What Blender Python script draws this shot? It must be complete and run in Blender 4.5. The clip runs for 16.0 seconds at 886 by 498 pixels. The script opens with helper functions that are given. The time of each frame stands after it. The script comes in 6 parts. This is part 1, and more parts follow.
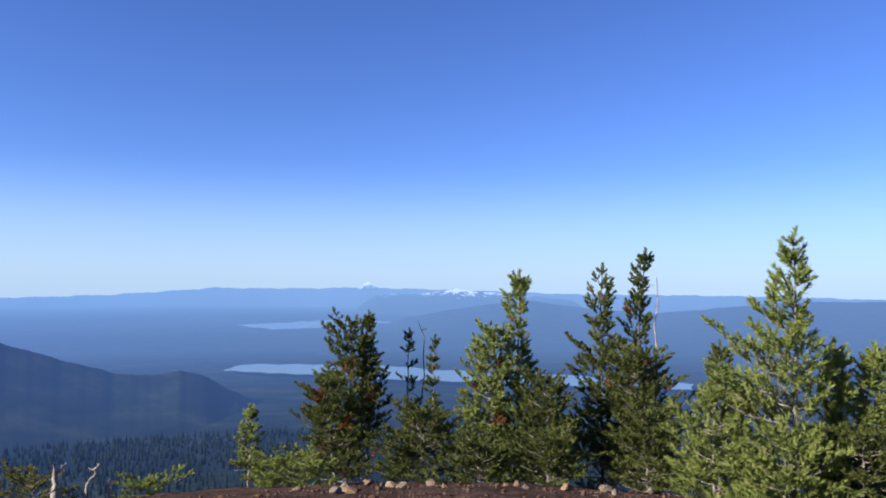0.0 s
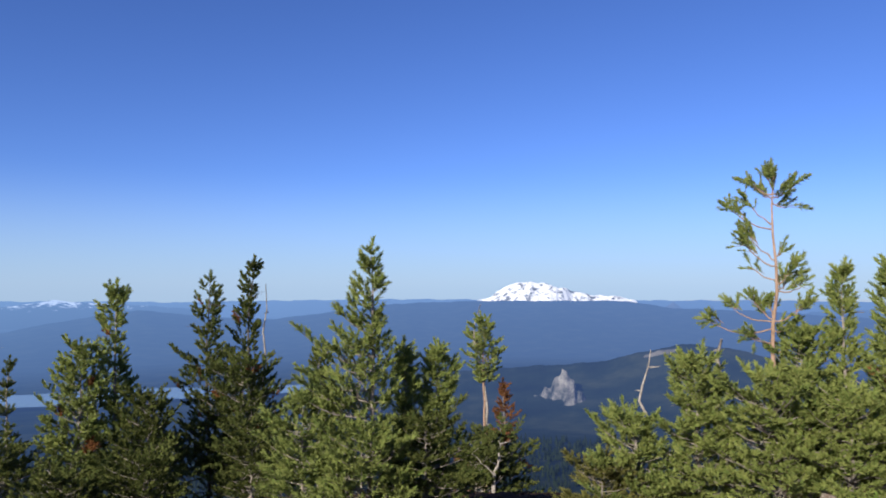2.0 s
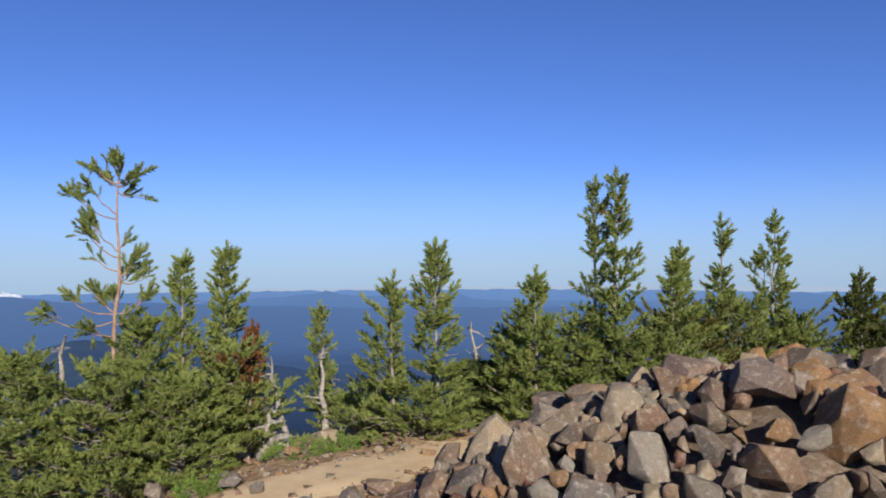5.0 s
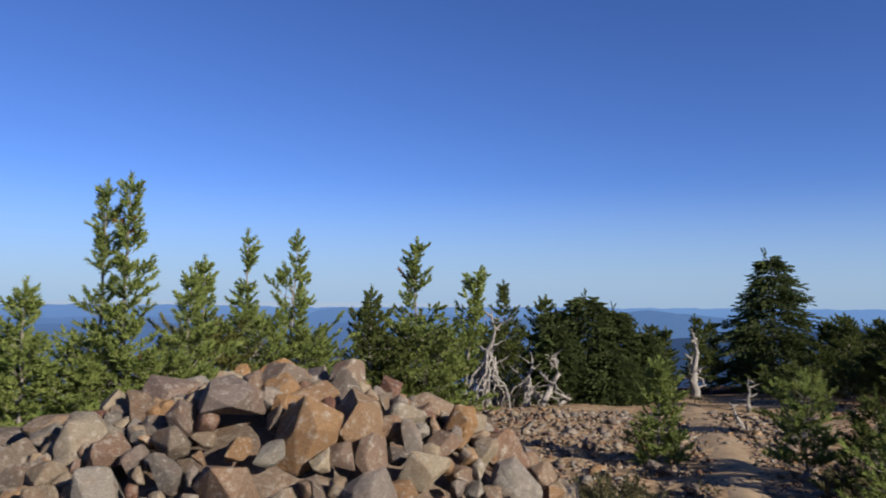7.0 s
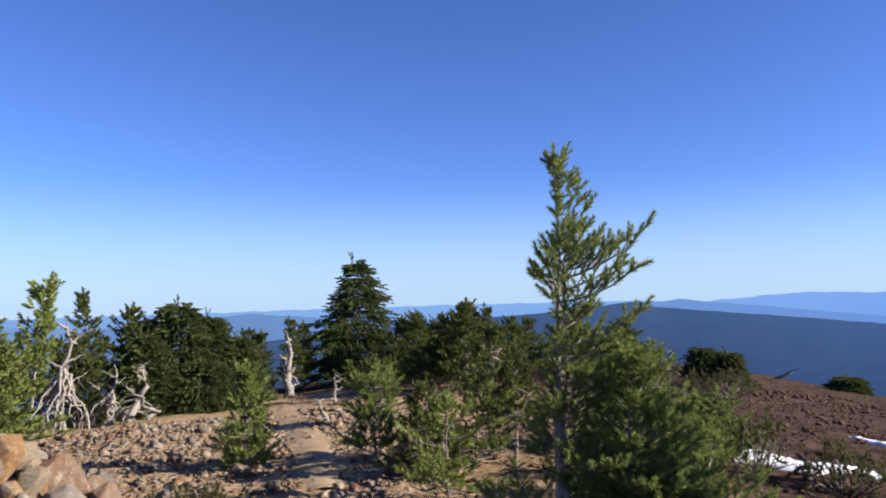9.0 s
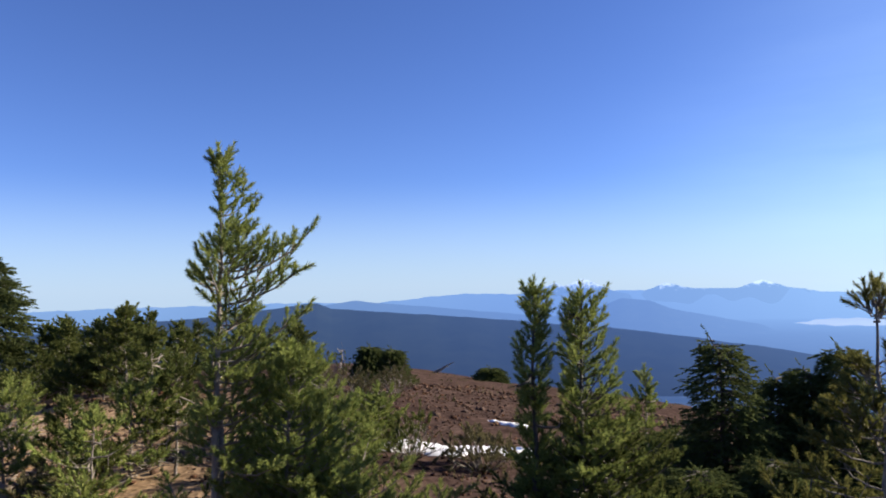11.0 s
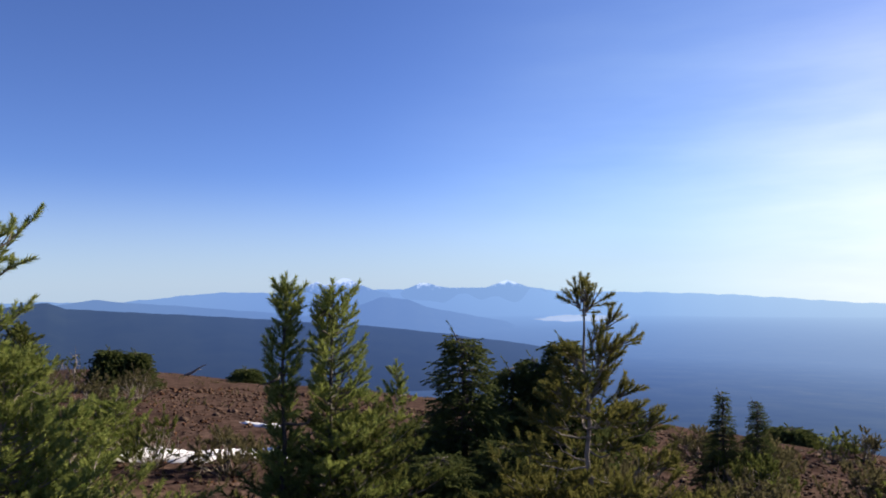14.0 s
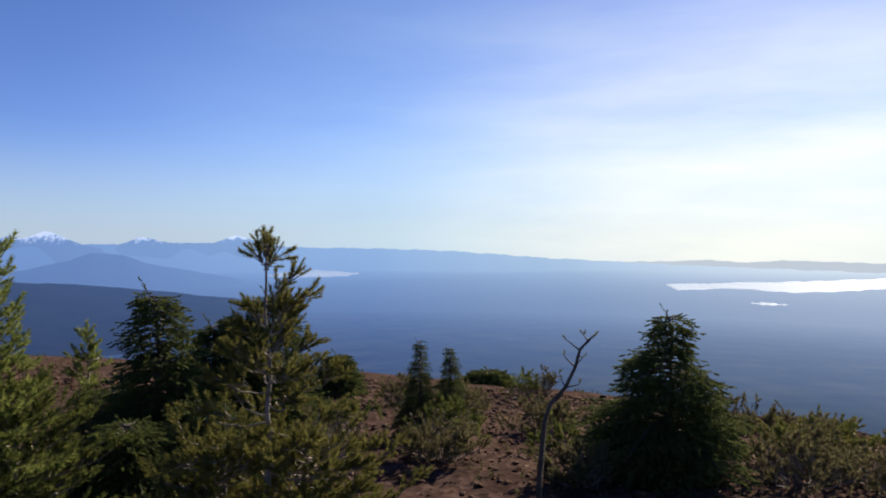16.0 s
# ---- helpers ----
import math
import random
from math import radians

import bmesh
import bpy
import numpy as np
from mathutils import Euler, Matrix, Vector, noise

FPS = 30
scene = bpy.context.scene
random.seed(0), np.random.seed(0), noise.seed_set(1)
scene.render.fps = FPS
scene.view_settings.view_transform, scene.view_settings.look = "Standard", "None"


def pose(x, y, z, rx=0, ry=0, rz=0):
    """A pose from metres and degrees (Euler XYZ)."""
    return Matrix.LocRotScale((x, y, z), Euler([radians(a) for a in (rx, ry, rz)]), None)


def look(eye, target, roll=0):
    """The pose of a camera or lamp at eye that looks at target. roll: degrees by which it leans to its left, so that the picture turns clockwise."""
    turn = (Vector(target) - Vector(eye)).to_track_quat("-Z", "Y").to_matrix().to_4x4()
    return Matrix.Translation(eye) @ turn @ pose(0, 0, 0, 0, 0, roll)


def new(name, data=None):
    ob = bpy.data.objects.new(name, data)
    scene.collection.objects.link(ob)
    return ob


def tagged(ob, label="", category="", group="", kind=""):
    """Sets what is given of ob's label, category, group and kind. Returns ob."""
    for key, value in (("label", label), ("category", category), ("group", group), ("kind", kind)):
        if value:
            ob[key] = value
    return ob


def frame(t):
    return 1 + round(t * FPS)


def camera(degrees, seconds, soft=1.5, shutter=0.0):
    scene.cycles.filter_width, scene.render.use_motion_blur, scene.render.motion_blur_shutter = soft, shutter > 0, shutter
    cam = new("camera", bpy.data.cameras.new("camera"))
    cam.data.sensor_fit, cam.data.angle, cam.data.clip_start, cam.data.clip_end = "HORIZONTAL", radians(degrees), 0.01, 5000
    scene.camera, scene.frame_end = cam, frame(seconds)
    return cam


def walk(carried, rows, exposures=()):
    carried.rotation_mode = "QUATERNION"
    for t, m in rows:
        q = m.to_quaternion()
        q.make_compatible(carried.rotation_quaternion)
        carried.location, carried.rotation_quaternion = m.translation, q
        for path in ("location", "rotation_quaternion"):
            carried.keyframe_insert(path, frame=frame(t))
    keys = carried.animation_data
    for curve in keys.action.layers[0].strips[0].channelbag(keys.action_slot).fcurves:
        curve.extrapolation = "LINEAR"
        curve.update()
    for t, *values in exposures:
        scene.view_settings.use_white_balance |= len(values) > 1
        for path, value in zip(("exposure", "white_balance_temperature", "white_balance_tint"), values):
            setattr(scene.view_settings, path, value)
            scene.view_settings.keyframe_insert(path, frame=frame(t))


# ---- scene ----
cam = camera(63.7, 16.0, soft=1.85, shutter=0.1)
ROWS = [
    (0.0, 0.0, 0.0, 1.6, 0.0, 2.05, -0.76),
    (0.5, 0.098, 0.014, 1.6, -6.82, 2.41, -0.74),
    (1.0, 0.177, -0.004, 1.605, -14.46, 2.27, -0.07),
    (1.5, 0.255, -0.022, 1.616, -21.58, 2.51, 0.1),
    (2.0, 0.326, -0.057, 1.622, -29.65, 2.7, 0.2),
    (2.5, 0.404, -0.103, 1.628, -36.91, 2.84, 0.06),
    (3.0, 0.487, -0.159, 1.622, -46.95, 2.39, -0.1),
    (3.5, 0.566, -0.164, 1.612, -55.62, 1.98, -0.38),
    (4.0, 0.676, -0.197, 1.617, -63.78, 1.58, 0.0),
    (6.5, 1.138, -0.685, 1.594, -97.09, 3.08, -0.42),
    (7.0, 1.129, -0.788, 1.611, -109.8, 3.13, -0.58),
    (7.5, 1.066, -0.836, 1.63, -121.02, 2.96, 0.35),
    (8.0, 1.044, -0.859, 1.632, -127.67, 2.87, 0.06),
    (8.5, 1.011, -0.892, 1.63, -132.42, 3.11, 0.27),
    (9.0, 0.97, -0.885, 1.623, -140.92, 3.31, 0.98),
    (9.5, 0.952, -0.901, 1.626, -149.25, 3.22, 0.42),
    (10.0, 0.927, -0.907, 1.626, -156.2, 3.26, 0.77),
    (12.5, 0.857, -0.938, 1.624, -177.14, 3.11, 0.66),
    (13.0, 0.859, -0.977, 1.624, -180.48, 3.38, 1.37),
    (13.5, 0.856, -0.929, 1.624, -182.56, 2.94, 2.14),
    (14.0, 0.821, -0.863, 1.614, -185.28, 2.72, 0.63),
    (14.5, 0.779, -0.832, 1.614, -188.82, 0.87, -0.91),
    (15.0, 0.698, -0.841, 1.616, -194.04, 0.19, -0.08),
    (15.5, 0.639, -0.852, 1.611, -198.52, -0.56, -0.24),
    (16.0, 0.57, -0.849, 1.601, -206.55, -0.93, 0.05),
]
walk(cam, [(t, pose(x, y, z, 90 + pitch, roll, yaw)) for t, x, y, z, yaw, pitch, roll in ROWS],
     [(0.0, 1.35, 6500, 10), (2.0, 1.0, 6500, 10), (3.5, 0.88, 6500, 10), (7.25, 0.8, 6400, 9), (9.0, 1.37, 6550, 10), (12.5, 1.3, 7300, 11), (14.5, 1.16, 7350, 12), (16.0, 1.05, 7500, 12)])

# ---- light ----
SUN_AZ, SUN_EL = -243.0, 25.0
SUN_DIR = Vector((-math.sin(radians(SUN_AZ)) * math.cos(radians(SUN_EL)), math.cos(radians(SUN_AZ)) * math.cos(radians(SUN_EL)), math.sin(radians(SUN_EL))))
world = bpy.data.worlds.new("sky")
scene.world = world
world.use_nodes = True
wn = world.node_tree.nodes
sky = wn.new("ShaderNodeTexSky")
sky.sky_type, sky.sun_disc = "NISHITA", False
sky.sun_elevation, sky.sun_rotation = radians(SUN_EL), radians(-SUN_AZ)
sky.altitude, sky.air_density, sky.dust_density, sky.ozone_density = 1800, 1.0, 0.4, 2.0
wn["Background"].inputs["Strength"].default_value = 0.05
tint = wn.new("ShaderNodeMix")
tint.data_type, tint.blend_type = "RGBA", "MULTIPLY"
tint.inputs[0].default_value, tint.inputs[7].default_value = 1.0, (0.58, 0.8, 1.42, 1)
world.node_tree.links.new(sky.outputs["Color"], tint.inputs[6])
# thin high cloud drawn out towards the sun
wl = world.node_tree.links
view_dir = wn.new("ShaderNodeTexCoord").outputs["Generated"]
stretch = wn.new("ShaderNodeMapping")
stretch.inputs["Scale"].default_value, stretch.inputs["Rotation"].default_value = (1.2, 1.2, 7.0), (0.15, 0.1, 0.0)
wl.new(view_dir, stretch.inputs["Vector"])
wisps = wn.new("ShaderNodeTexNoise")
wisps.inputs["Scale"].default_value, wisps.inputs["Detail"].default_value, wisps.inputs["Roughness"].default_value = 2.2, 5, 0.55
wl.new(stretch.outputs[0], wisps.inputs["Vector"])
near_sun = wn.new("ShaderNodeVectorMath")
near_sun.operation, near_sun.inputs[1].default_value = "DOT_PRODUCT", Vector((SUN_DIR.x, SUN_DIR.y, 0.05)).normalized()
wl.new(view_dir, near_sun.inputs[0])
veil = wn.new("ShaderNodeMapRange")
veil.interpolation_type = "SMOOTHSTEP"
veil.inputs["From Min"].default_value, veil.inputs["From Max"].default_value, veil.inputs["To Max"].default_value = 0.4, 1.03, 0.9
wl.new(near_sun.outputs["Value"], veil.inputs["Value"])
thick = wn.new("ShaderNodeMapRange")
thick.inputs["From Min"].default_value, thick.inputs["From Max"].default_value, thick.inputs["To Min"].default_value = 0.3, 0.7, 0.5
wl.new(wisps.outputs["Fac"], thick.inputs["Value"])
amount = wn.new("ShaderNodeMath")
amount.operation = "MULTIPLY"
wl.new(veil.outputs["Result"], amount.inputs[0])
wl.new(thick.outputs["Result"], amount.inputs[1])
cloudy = wn.new("ShaderNodeMix")
cloudy.data_type = "RGBA"
glare = wn.new("ShaderNodeMapRange")
glare.interpolation_type = "SMOOTHSTEP"
glare.inputs["From Min"].default_value, glare.inputs["From Max"].default_value = 0.72, 0.97
wl.new(near_sun.outputs["Value"], glare.inputs["Value"])
cloud_white = wn.new("ShaderNodeMix")
cloud_white.data_type = "RGBA"
cloud_white.inputs[6].default_value, cloud_white.inputs[7].default_value = (5.4, 8.0, 10.4, 1), (10.0, 11.0, 11.0, 1)
wl.new(glare.outputs["Result"], cloud_white.inputs[0])
wl.new(cloud_white.outputs[2], cloudy.inputs[7])

# pale blue haze along the horizon
height = wn.new("ShaderNodeSeparateXYZ")
wl.new(view_dir, height.inputs[0])
low = wn.new("ShaderNodeMapRange")
low.interpolation_type = "SMOOTHSTEP"
low.inputs["From Min"].default_value, low.inputs["From Max"].default_value, low.inputs["To Min"].default_value, low.inputs["To Max"].default_value = -0.02, 0.16, 0.75, 0.0
wl.new(height.outputs["Z"], low.inputs["Value"])
hazy = wn.new("ShaderNodeMix")
hazy.data_type = "RGBA"
hazy.inputs[7].default_value = (4.2, 5.8, 8.0, 1)
wl.new(low.outputs["Result"], hazy.inputs[0])
wl.new(tint.outputs[2], hazy.inputs[6])
wl.new(hazy.outputs[2], cloudy.inputs[6])
sinks = wn.new("ShaderNodeMapRange")
sinks.interpolation_type = "SMOOTHSTEP"
sinks.inputs["From Min"].default_value, sinks.inputs["From Max"].default_value, sinks.inputs["To Min"].default_value, sinks.inputs["To Max"].default_value = 0.02, 0.4, 1.0, 0.24
wl.new(height.outputs["Z"], sinks.inputs["Value"])
lower = wn.new("ShaderNodeMath")
lower.operation = "MULTIPLY"
wl.new(amount.outputs[0], lower.inputs[0])
wl.new(sinks.outputs["Result"], lower.inputs[1])
wl.new(lower.outputs[0], cloudy.inputs[0])
wl.new(cloudy.outputs[2], wn["Background"].inputs["Color"])
sun = new("sun", bpy.data.lights.new("sun", "SUN"))
sun.data.energy, sun.data.angle, sun.data.color = 5.0, radians(0.6), (1.0, 0.93, 0.82)
sun.matrix_world = look(SUN_DIR * 50, (0, 0, 0))


# ---- materials ----
def material(name):
    m = bpy.data.materials.new(name)
    m.use_nodes = True
    return m, m.node_tree.nodes, m.node_tree.links, m.node_tree.nodes["Principled BSDF"]


def noise_node(n, l, scale, detail=6, rough=0.6, vector=None):
    t = n.new("ShaderNodeTexNoise")
    t.inputs["Scale"].default_value, t.inputs["Detail"].default_value, t.inputs["Roughness"].default_value = scale, detail, rough
    if vector is not None:
        l.new(vector, t.inputs["Vector"])
    return t


def ramp(n, l, fac, stops):
    r = n.new("ShaderNodeValToRGB")
    e = r.color_ramp.elements
    while len(e) < len(stops):
        e.new(0.5)
    for k, (p, c) in zip(e, stops):
        k.position, k.color = p, (*c, 1)
    l.new(fac, r.inputs["Fac"])
    return r.outputs["Color"]


def mix(n, l, fac, a, b, blend="MIX"):
    m = n.new("ShaderNodeMix")
    m.data_type, m.blend_type = "RGBA", blend
    for socket, v in ((m.inputs[0], fac), (m.inputs[6], a), (m.inputs[7], b)):
        if isinstance(v, (int, float)):
            socket.default_value = v
        elif isinstance(v, tuple):
            socket.default_value = (*v, 1)
        else:
            l.new(v, socket)
    return m.outputs[2]


def bump(n, l, bsdf, height, strength, distance):
    b = n.new("ShaderNodeBump")
    b.inputs["Strength"].default_value, b.inputs["Distance"].default_value = strength, distance
    l.new(height, b.inputs["Height"])
    l.new(b.outputs["Normal"], bsdf.inputs["Normal"])


def coords(n):
    return n.new("ShaderNodeTexCoord").outputs["Object"]


def needle_material(name, dark, light, tip):
    m, n, l, b = material(name)
    at = n.new("ShaderNodeNewGeometry")
    big = noise_node(n, l, 2.2, 3, 0.5, coords(n))
    spray = noise_node(n, l, 11.0, 2, 0.5, coords(n))
    c = mix(n, l, ramp(n, l, mix(n, l, 0.55, big.outputs["Fac"], spray.outputs["Fac"]), [(0.36, (0, 0, 0)), (0.64, (1, 1, 1))]), dark, light)
    isl = n.new("ShaderNodeMath")
    isl.operation, isl.inputs[1].default_value = "MULTIPLY", 0.45
    l.new(at.outputs["Random Per Island"], isl.inputs[0])
    c = mix(n, l, isl.outputs[0], c, tip)
    l.new(c, b.inputs["Base Color"])
    b.inputs["Roughness"].default_value = 0.8
    b.inputs["Specular IOR Level"].default_value = 0.0
    tr = n.new("ShaderNodeBsdfTranslucent")
    l.new(c, tr.inputs["Color"])
    mx = n.new("ShaderNodeMixShader")
    mx.inputs[0].default_value = 0.38
    l.new(b.outputs[0], mx.inputs[1])
    l.new(tr.outputs[0], mx.inputs[2])
    l.new(mx.outputs[0], n["Material Output"].inputs["Surface"])
    return m


def bark_material(name, dark, light, scale=14.0):
    m, n, l, b = material(name)
    t = noise_node(n, l, scale, 8, 0.7, coords(n))
    l.new(ramp(n, l, t.outputs["Fac"], [(0.3, dark), (0.7, light)]), b.inputs["Base Color"])
    b.inputs["Roughness"].default_value = 0.9
    bump(n, l, b, t.outputs["Fac"], 0.6, 0.02)
    return m


def rock_material(name, by_island, tone=1.0):
    m, n, l, b = material(name)
    v = coords(n)
    if by_island:
        rnd = n.new("ShaderNodeNewGeometry").outputs["Random Per Island"]
    else:
        rnd = n.new("ShaderNodeObjectInfo").outputs["Random"]
    off = n.new("ShaderNodeVectorMath")
    off.operation = "ADD"
    sc = n.new("ShaderNodeVectorMath")
    sc.operation, sc.inputs[0].default_value = "SCALE", (37.0, 11.0, 23.0)
    l.new(rnd, sc.inputs["Scale"])
    l.new(v, off.inputs[0])
    l.new(sc.outputs[0], off.inputs[1])
    base = ramp(n, l, rnd, [(0.0, (0.15, 0.12, 0.105)), (0.14, (0.31, 0.235, 0.16)), (0.28, (0.19, 0.095, 0.07)), (0.4, (0.38, 0.305, 0.21)),
                            (0.54, (0.18, 0.16, 0.145)), (0.68, (0.36, 0.205, 0.095)), (0.82, (0.22, 0.165, 0.14)), (1.0, (0.33, 0.295, 0.245))])
    stain = noise_node(n, l, 2.6, 5, 0.6, off.outputs[0])
    c = mix(n, l, ramp(n, l, stain.outputs["Fac"], [(0.5, (0, 0, 0)), (0.75, (0.45, 0.45, 0.45))]), base, (0.30, 0.15, 0.07))
    lich = noise_node(n, l, 9.0, 8, 0.7, off.outputs[0])
    c = mix(n, l, ramp(n, l, lich.outputs["Fac"], [(0.52, (0, 0, 0)), (0.67, (0.8, 0.8, 0.8))]), c, (0.52, 0.46, 0.38))
    fine = noise_node(n, l, 45.0, 8, 0.75, off.outputs[0])
    c = mix(n, l, 0.75, c, ramp(n, l, fine.outputs["Fac"], [(0.3, (0.28, 0.26, 0.25)), (0.7, (1.0, 1.0, 1.0))]), "MULTIPLY")
    c = mix(n, l, 1.0, c, (tone, tone * 0.82, tone * 0.8) if tone < 0.8 else (tone, tone, tone), "MULTIPLY")
    l.new(c, b.inputs["Base Color"])
    b.inputs["Roughness"].default_value = 0.88
    b.inputs["Specular IOR Level"].default_value = 0.04
    bump(n, l, b, mix(n, l, 0.4, lich.outputs["Fac"], fine.outputs["Fac"]), 0.9, 0.04)
    return m


def soil_material():
    m, n, l, b = material("gravelly_soil")
    v = coords(n)
    big = noise_node(n, l, 0.16, 5, 0.6, v)
    mid = noise_node(n, l, 1.7, 6, 0.65, v)
    vor = n.new("ShaderNodeTexVoronoi")
    vor.inputs["Scale"].default_value = 14.0
    l.new(v, vor.inputs["Vector"])
    vor2 = n.new("ShaderNodeTexVoronoi")
    vor2.inputs["Scale"].default_value = 5.0
    l.new(v, vor2.inputs["Vector"])
    # tan gravel by the path, red-brown cinders over the southern shoulder
    far = n.new("ShaderNodeMapRange")
    far.inputs["From Min"].default_value, far.inputs["From Max"].default_value = 9.0, 12.0
    away = n.new("ShaderNodeVectorMath")
    away.operation, away.inputs[1].default_value = "DISTANCE", (10.0, -1.5, 0.0)
    l.new(v, away.inputs[0])
    beyond = n.new("ShaderNodeVectorMath")
    beyond.operation, beyond.inputs[1].default_value = "DISTANCE", (15.0, -9.0, 0.0)
    l.new(v, beyond.inputs[0])
    nearer = n.new("ShaderNodeMath")
    nearer.operation = "MINIMUM"
    l.new(away.outputs["Value"], nearer.inputs[0])
    l.new(beyond.outputs["Value"], nearer.inputs[1])
    warp = n.new("ShaderNodeMath")
    warp.operation, warp.inputs[1].default_value = "MULTIPLY_ADD", 5.0
    l.new(big.outputs["Fac"], warp.inputs[0])
    l.new(nearer.outputs[0], warp.inputs[2])
    l.new(warp.outputs[0], far.inputs["Value"])
    tan = ramp(n, l, mid.outputs["Fac"], [(0.3, (0.28, 0.19, 0.115)), (0.55, (0.38, 0.27, 0.165)), (0.8, (0.48, 0.36, 0.23))])
    red = ramp(n, l, mid.outputs["Fac"], [(0.3, (0.044, 0.03, 0.027)), (0.55, (0.08, 0.054, 0.047)), (0.8, (0.13, 0.092, 0.078))])
    c = mix(n, l, far.outputs["Result"], tan, red)
    c = mix(n, l, 0.6, c, ramp(n, l, vor.outputs["Color"], [(0.1, (0.25, 0.23, 0.22)), (0.9, (1.25, 1.2, 1.15))]), "MULTIPLY")
    c = mix(n, l, 0.55, c, ramp(n, l, vor2.outputs["Color"], [(0.1, (0.5, 0.47, 0.45)), (0.9, (1, 1, 1))]), "MULTIPLY")
    l.new(c, b.inputs["Base Color"])
    b.inputs["Roughness"].default_value = 0.95
    b.inputs["Specular IOR Level"].default_value = 0.0
    bump(n, l, b, mix(n, l, 0.5, vor.outputs["Distance"], vor2.outputs["Distance"]), 0.55, 0.04)
    return m


def distance_material(name, ground_ramp, air_gain=1.0, scale=0.02, clear=1.0, snow=None):
    """Far country of the backdrop: its own cover, with haze painted in as emission, the air's light growing with the
    distance from the summit.
    """
    m, n, l, b = material(name)
    geo = n.new("ShaderNodeNewGeometry")
    pos = geo.outputs["Position"]
    t = noise_node(n, l, scale, 8, 0.65, pos)
    l.new(ramp(n, l, t.outputs["Fac"], ground_ramp), b.inputs["Base Color"])
    b.inputs["Roughness"].default_value = 1.0
    b.inputs["Specular IOR Level"].default_value = 0.0
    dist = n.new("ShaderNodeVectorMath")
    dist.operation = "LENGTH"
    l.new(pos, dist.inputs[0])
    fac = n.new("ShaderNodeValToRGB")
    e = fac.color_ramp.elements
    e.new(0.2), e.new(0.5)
    for k, (p, c) in zip(e, HAZE_STOPS):
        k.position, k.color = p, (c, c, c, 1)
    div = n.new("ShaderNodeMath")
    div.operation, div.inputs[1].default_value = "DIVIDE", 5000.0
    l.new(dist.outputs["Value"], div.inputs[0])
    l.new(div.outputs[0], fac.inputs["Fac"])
    # the painted haze is paler towards the sun
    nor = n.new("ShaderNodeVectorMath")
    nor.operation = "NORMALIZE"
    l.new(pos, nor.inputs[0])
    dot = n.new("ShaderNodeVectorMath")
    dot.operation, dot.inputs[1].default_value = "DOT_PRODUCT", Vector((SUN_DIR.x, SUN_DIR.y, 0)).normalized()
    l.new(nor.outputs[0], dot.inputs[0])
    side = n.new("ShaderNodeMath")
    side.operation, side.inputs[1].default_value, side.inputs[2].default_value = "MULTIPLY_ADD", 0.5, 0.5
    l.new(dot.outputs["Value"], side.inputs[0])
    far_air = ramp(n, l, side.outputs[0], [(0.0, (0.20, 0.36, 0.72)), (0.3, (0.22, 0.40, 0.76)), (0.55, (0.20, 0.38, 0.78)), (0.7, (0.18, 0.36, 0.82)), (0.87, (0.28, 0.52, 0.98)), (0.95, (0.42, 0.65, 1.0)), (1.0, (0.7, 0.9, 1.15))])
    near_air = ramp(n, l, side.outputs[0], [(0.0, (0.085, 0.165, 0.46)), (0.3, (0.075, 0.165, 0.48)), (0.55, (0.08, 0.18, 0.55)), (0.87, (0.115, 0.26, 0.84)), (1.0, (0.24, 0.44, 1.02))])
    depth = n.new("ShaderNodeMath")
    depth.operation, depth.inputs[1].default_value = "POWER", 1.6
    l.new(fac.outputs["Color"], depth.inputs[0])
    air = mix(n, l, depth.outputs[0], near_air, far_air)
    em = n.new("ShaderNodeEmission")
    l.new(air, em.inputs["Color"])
    em.inputs["Strength"].default_value = HAZE_GLOW * air_gain
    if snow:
        # broken snow lies above a height, its brightness painted as stronger, whiter emission
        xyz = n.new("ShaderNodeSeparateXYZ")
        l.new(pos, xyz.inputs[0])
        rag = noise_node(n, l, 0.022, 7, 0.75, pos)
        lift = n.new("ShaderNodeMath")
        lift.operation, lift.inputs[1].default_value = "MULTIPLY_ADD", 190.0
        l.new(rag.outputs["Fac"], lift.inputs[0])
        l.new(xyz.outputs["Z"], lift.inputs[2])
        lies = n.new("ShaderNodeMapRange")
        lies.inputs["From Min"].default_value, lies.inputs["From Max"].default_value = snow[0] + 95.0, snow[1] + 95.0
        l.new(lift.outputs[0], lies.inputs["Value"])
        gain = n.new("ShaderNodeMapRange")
        gain.inputs["To Min"].default_value, gain.inputs["To Max"].default_value = HAZE_GLOW * air_gain, HAZE_GLOW * air_gain * 1.5
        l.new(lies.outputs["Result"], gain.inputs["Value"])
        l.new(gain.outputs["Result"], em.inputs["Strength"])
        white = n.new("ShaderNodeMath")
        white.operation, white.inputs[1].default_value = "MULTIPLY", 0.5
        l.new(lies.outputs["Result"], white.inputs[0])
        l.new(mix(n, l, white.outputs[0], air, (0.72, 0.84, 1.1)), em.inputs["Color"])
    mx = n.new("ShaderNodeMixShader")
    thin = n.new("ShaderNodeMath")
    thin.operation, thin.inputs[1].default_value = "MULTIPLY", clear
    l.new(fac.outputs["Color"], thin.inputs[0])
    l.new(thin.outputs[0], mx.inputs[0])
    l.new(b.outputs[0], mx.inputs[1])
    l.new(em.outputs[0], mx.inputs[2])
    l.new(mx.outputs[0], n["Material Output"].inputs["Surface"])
    return m


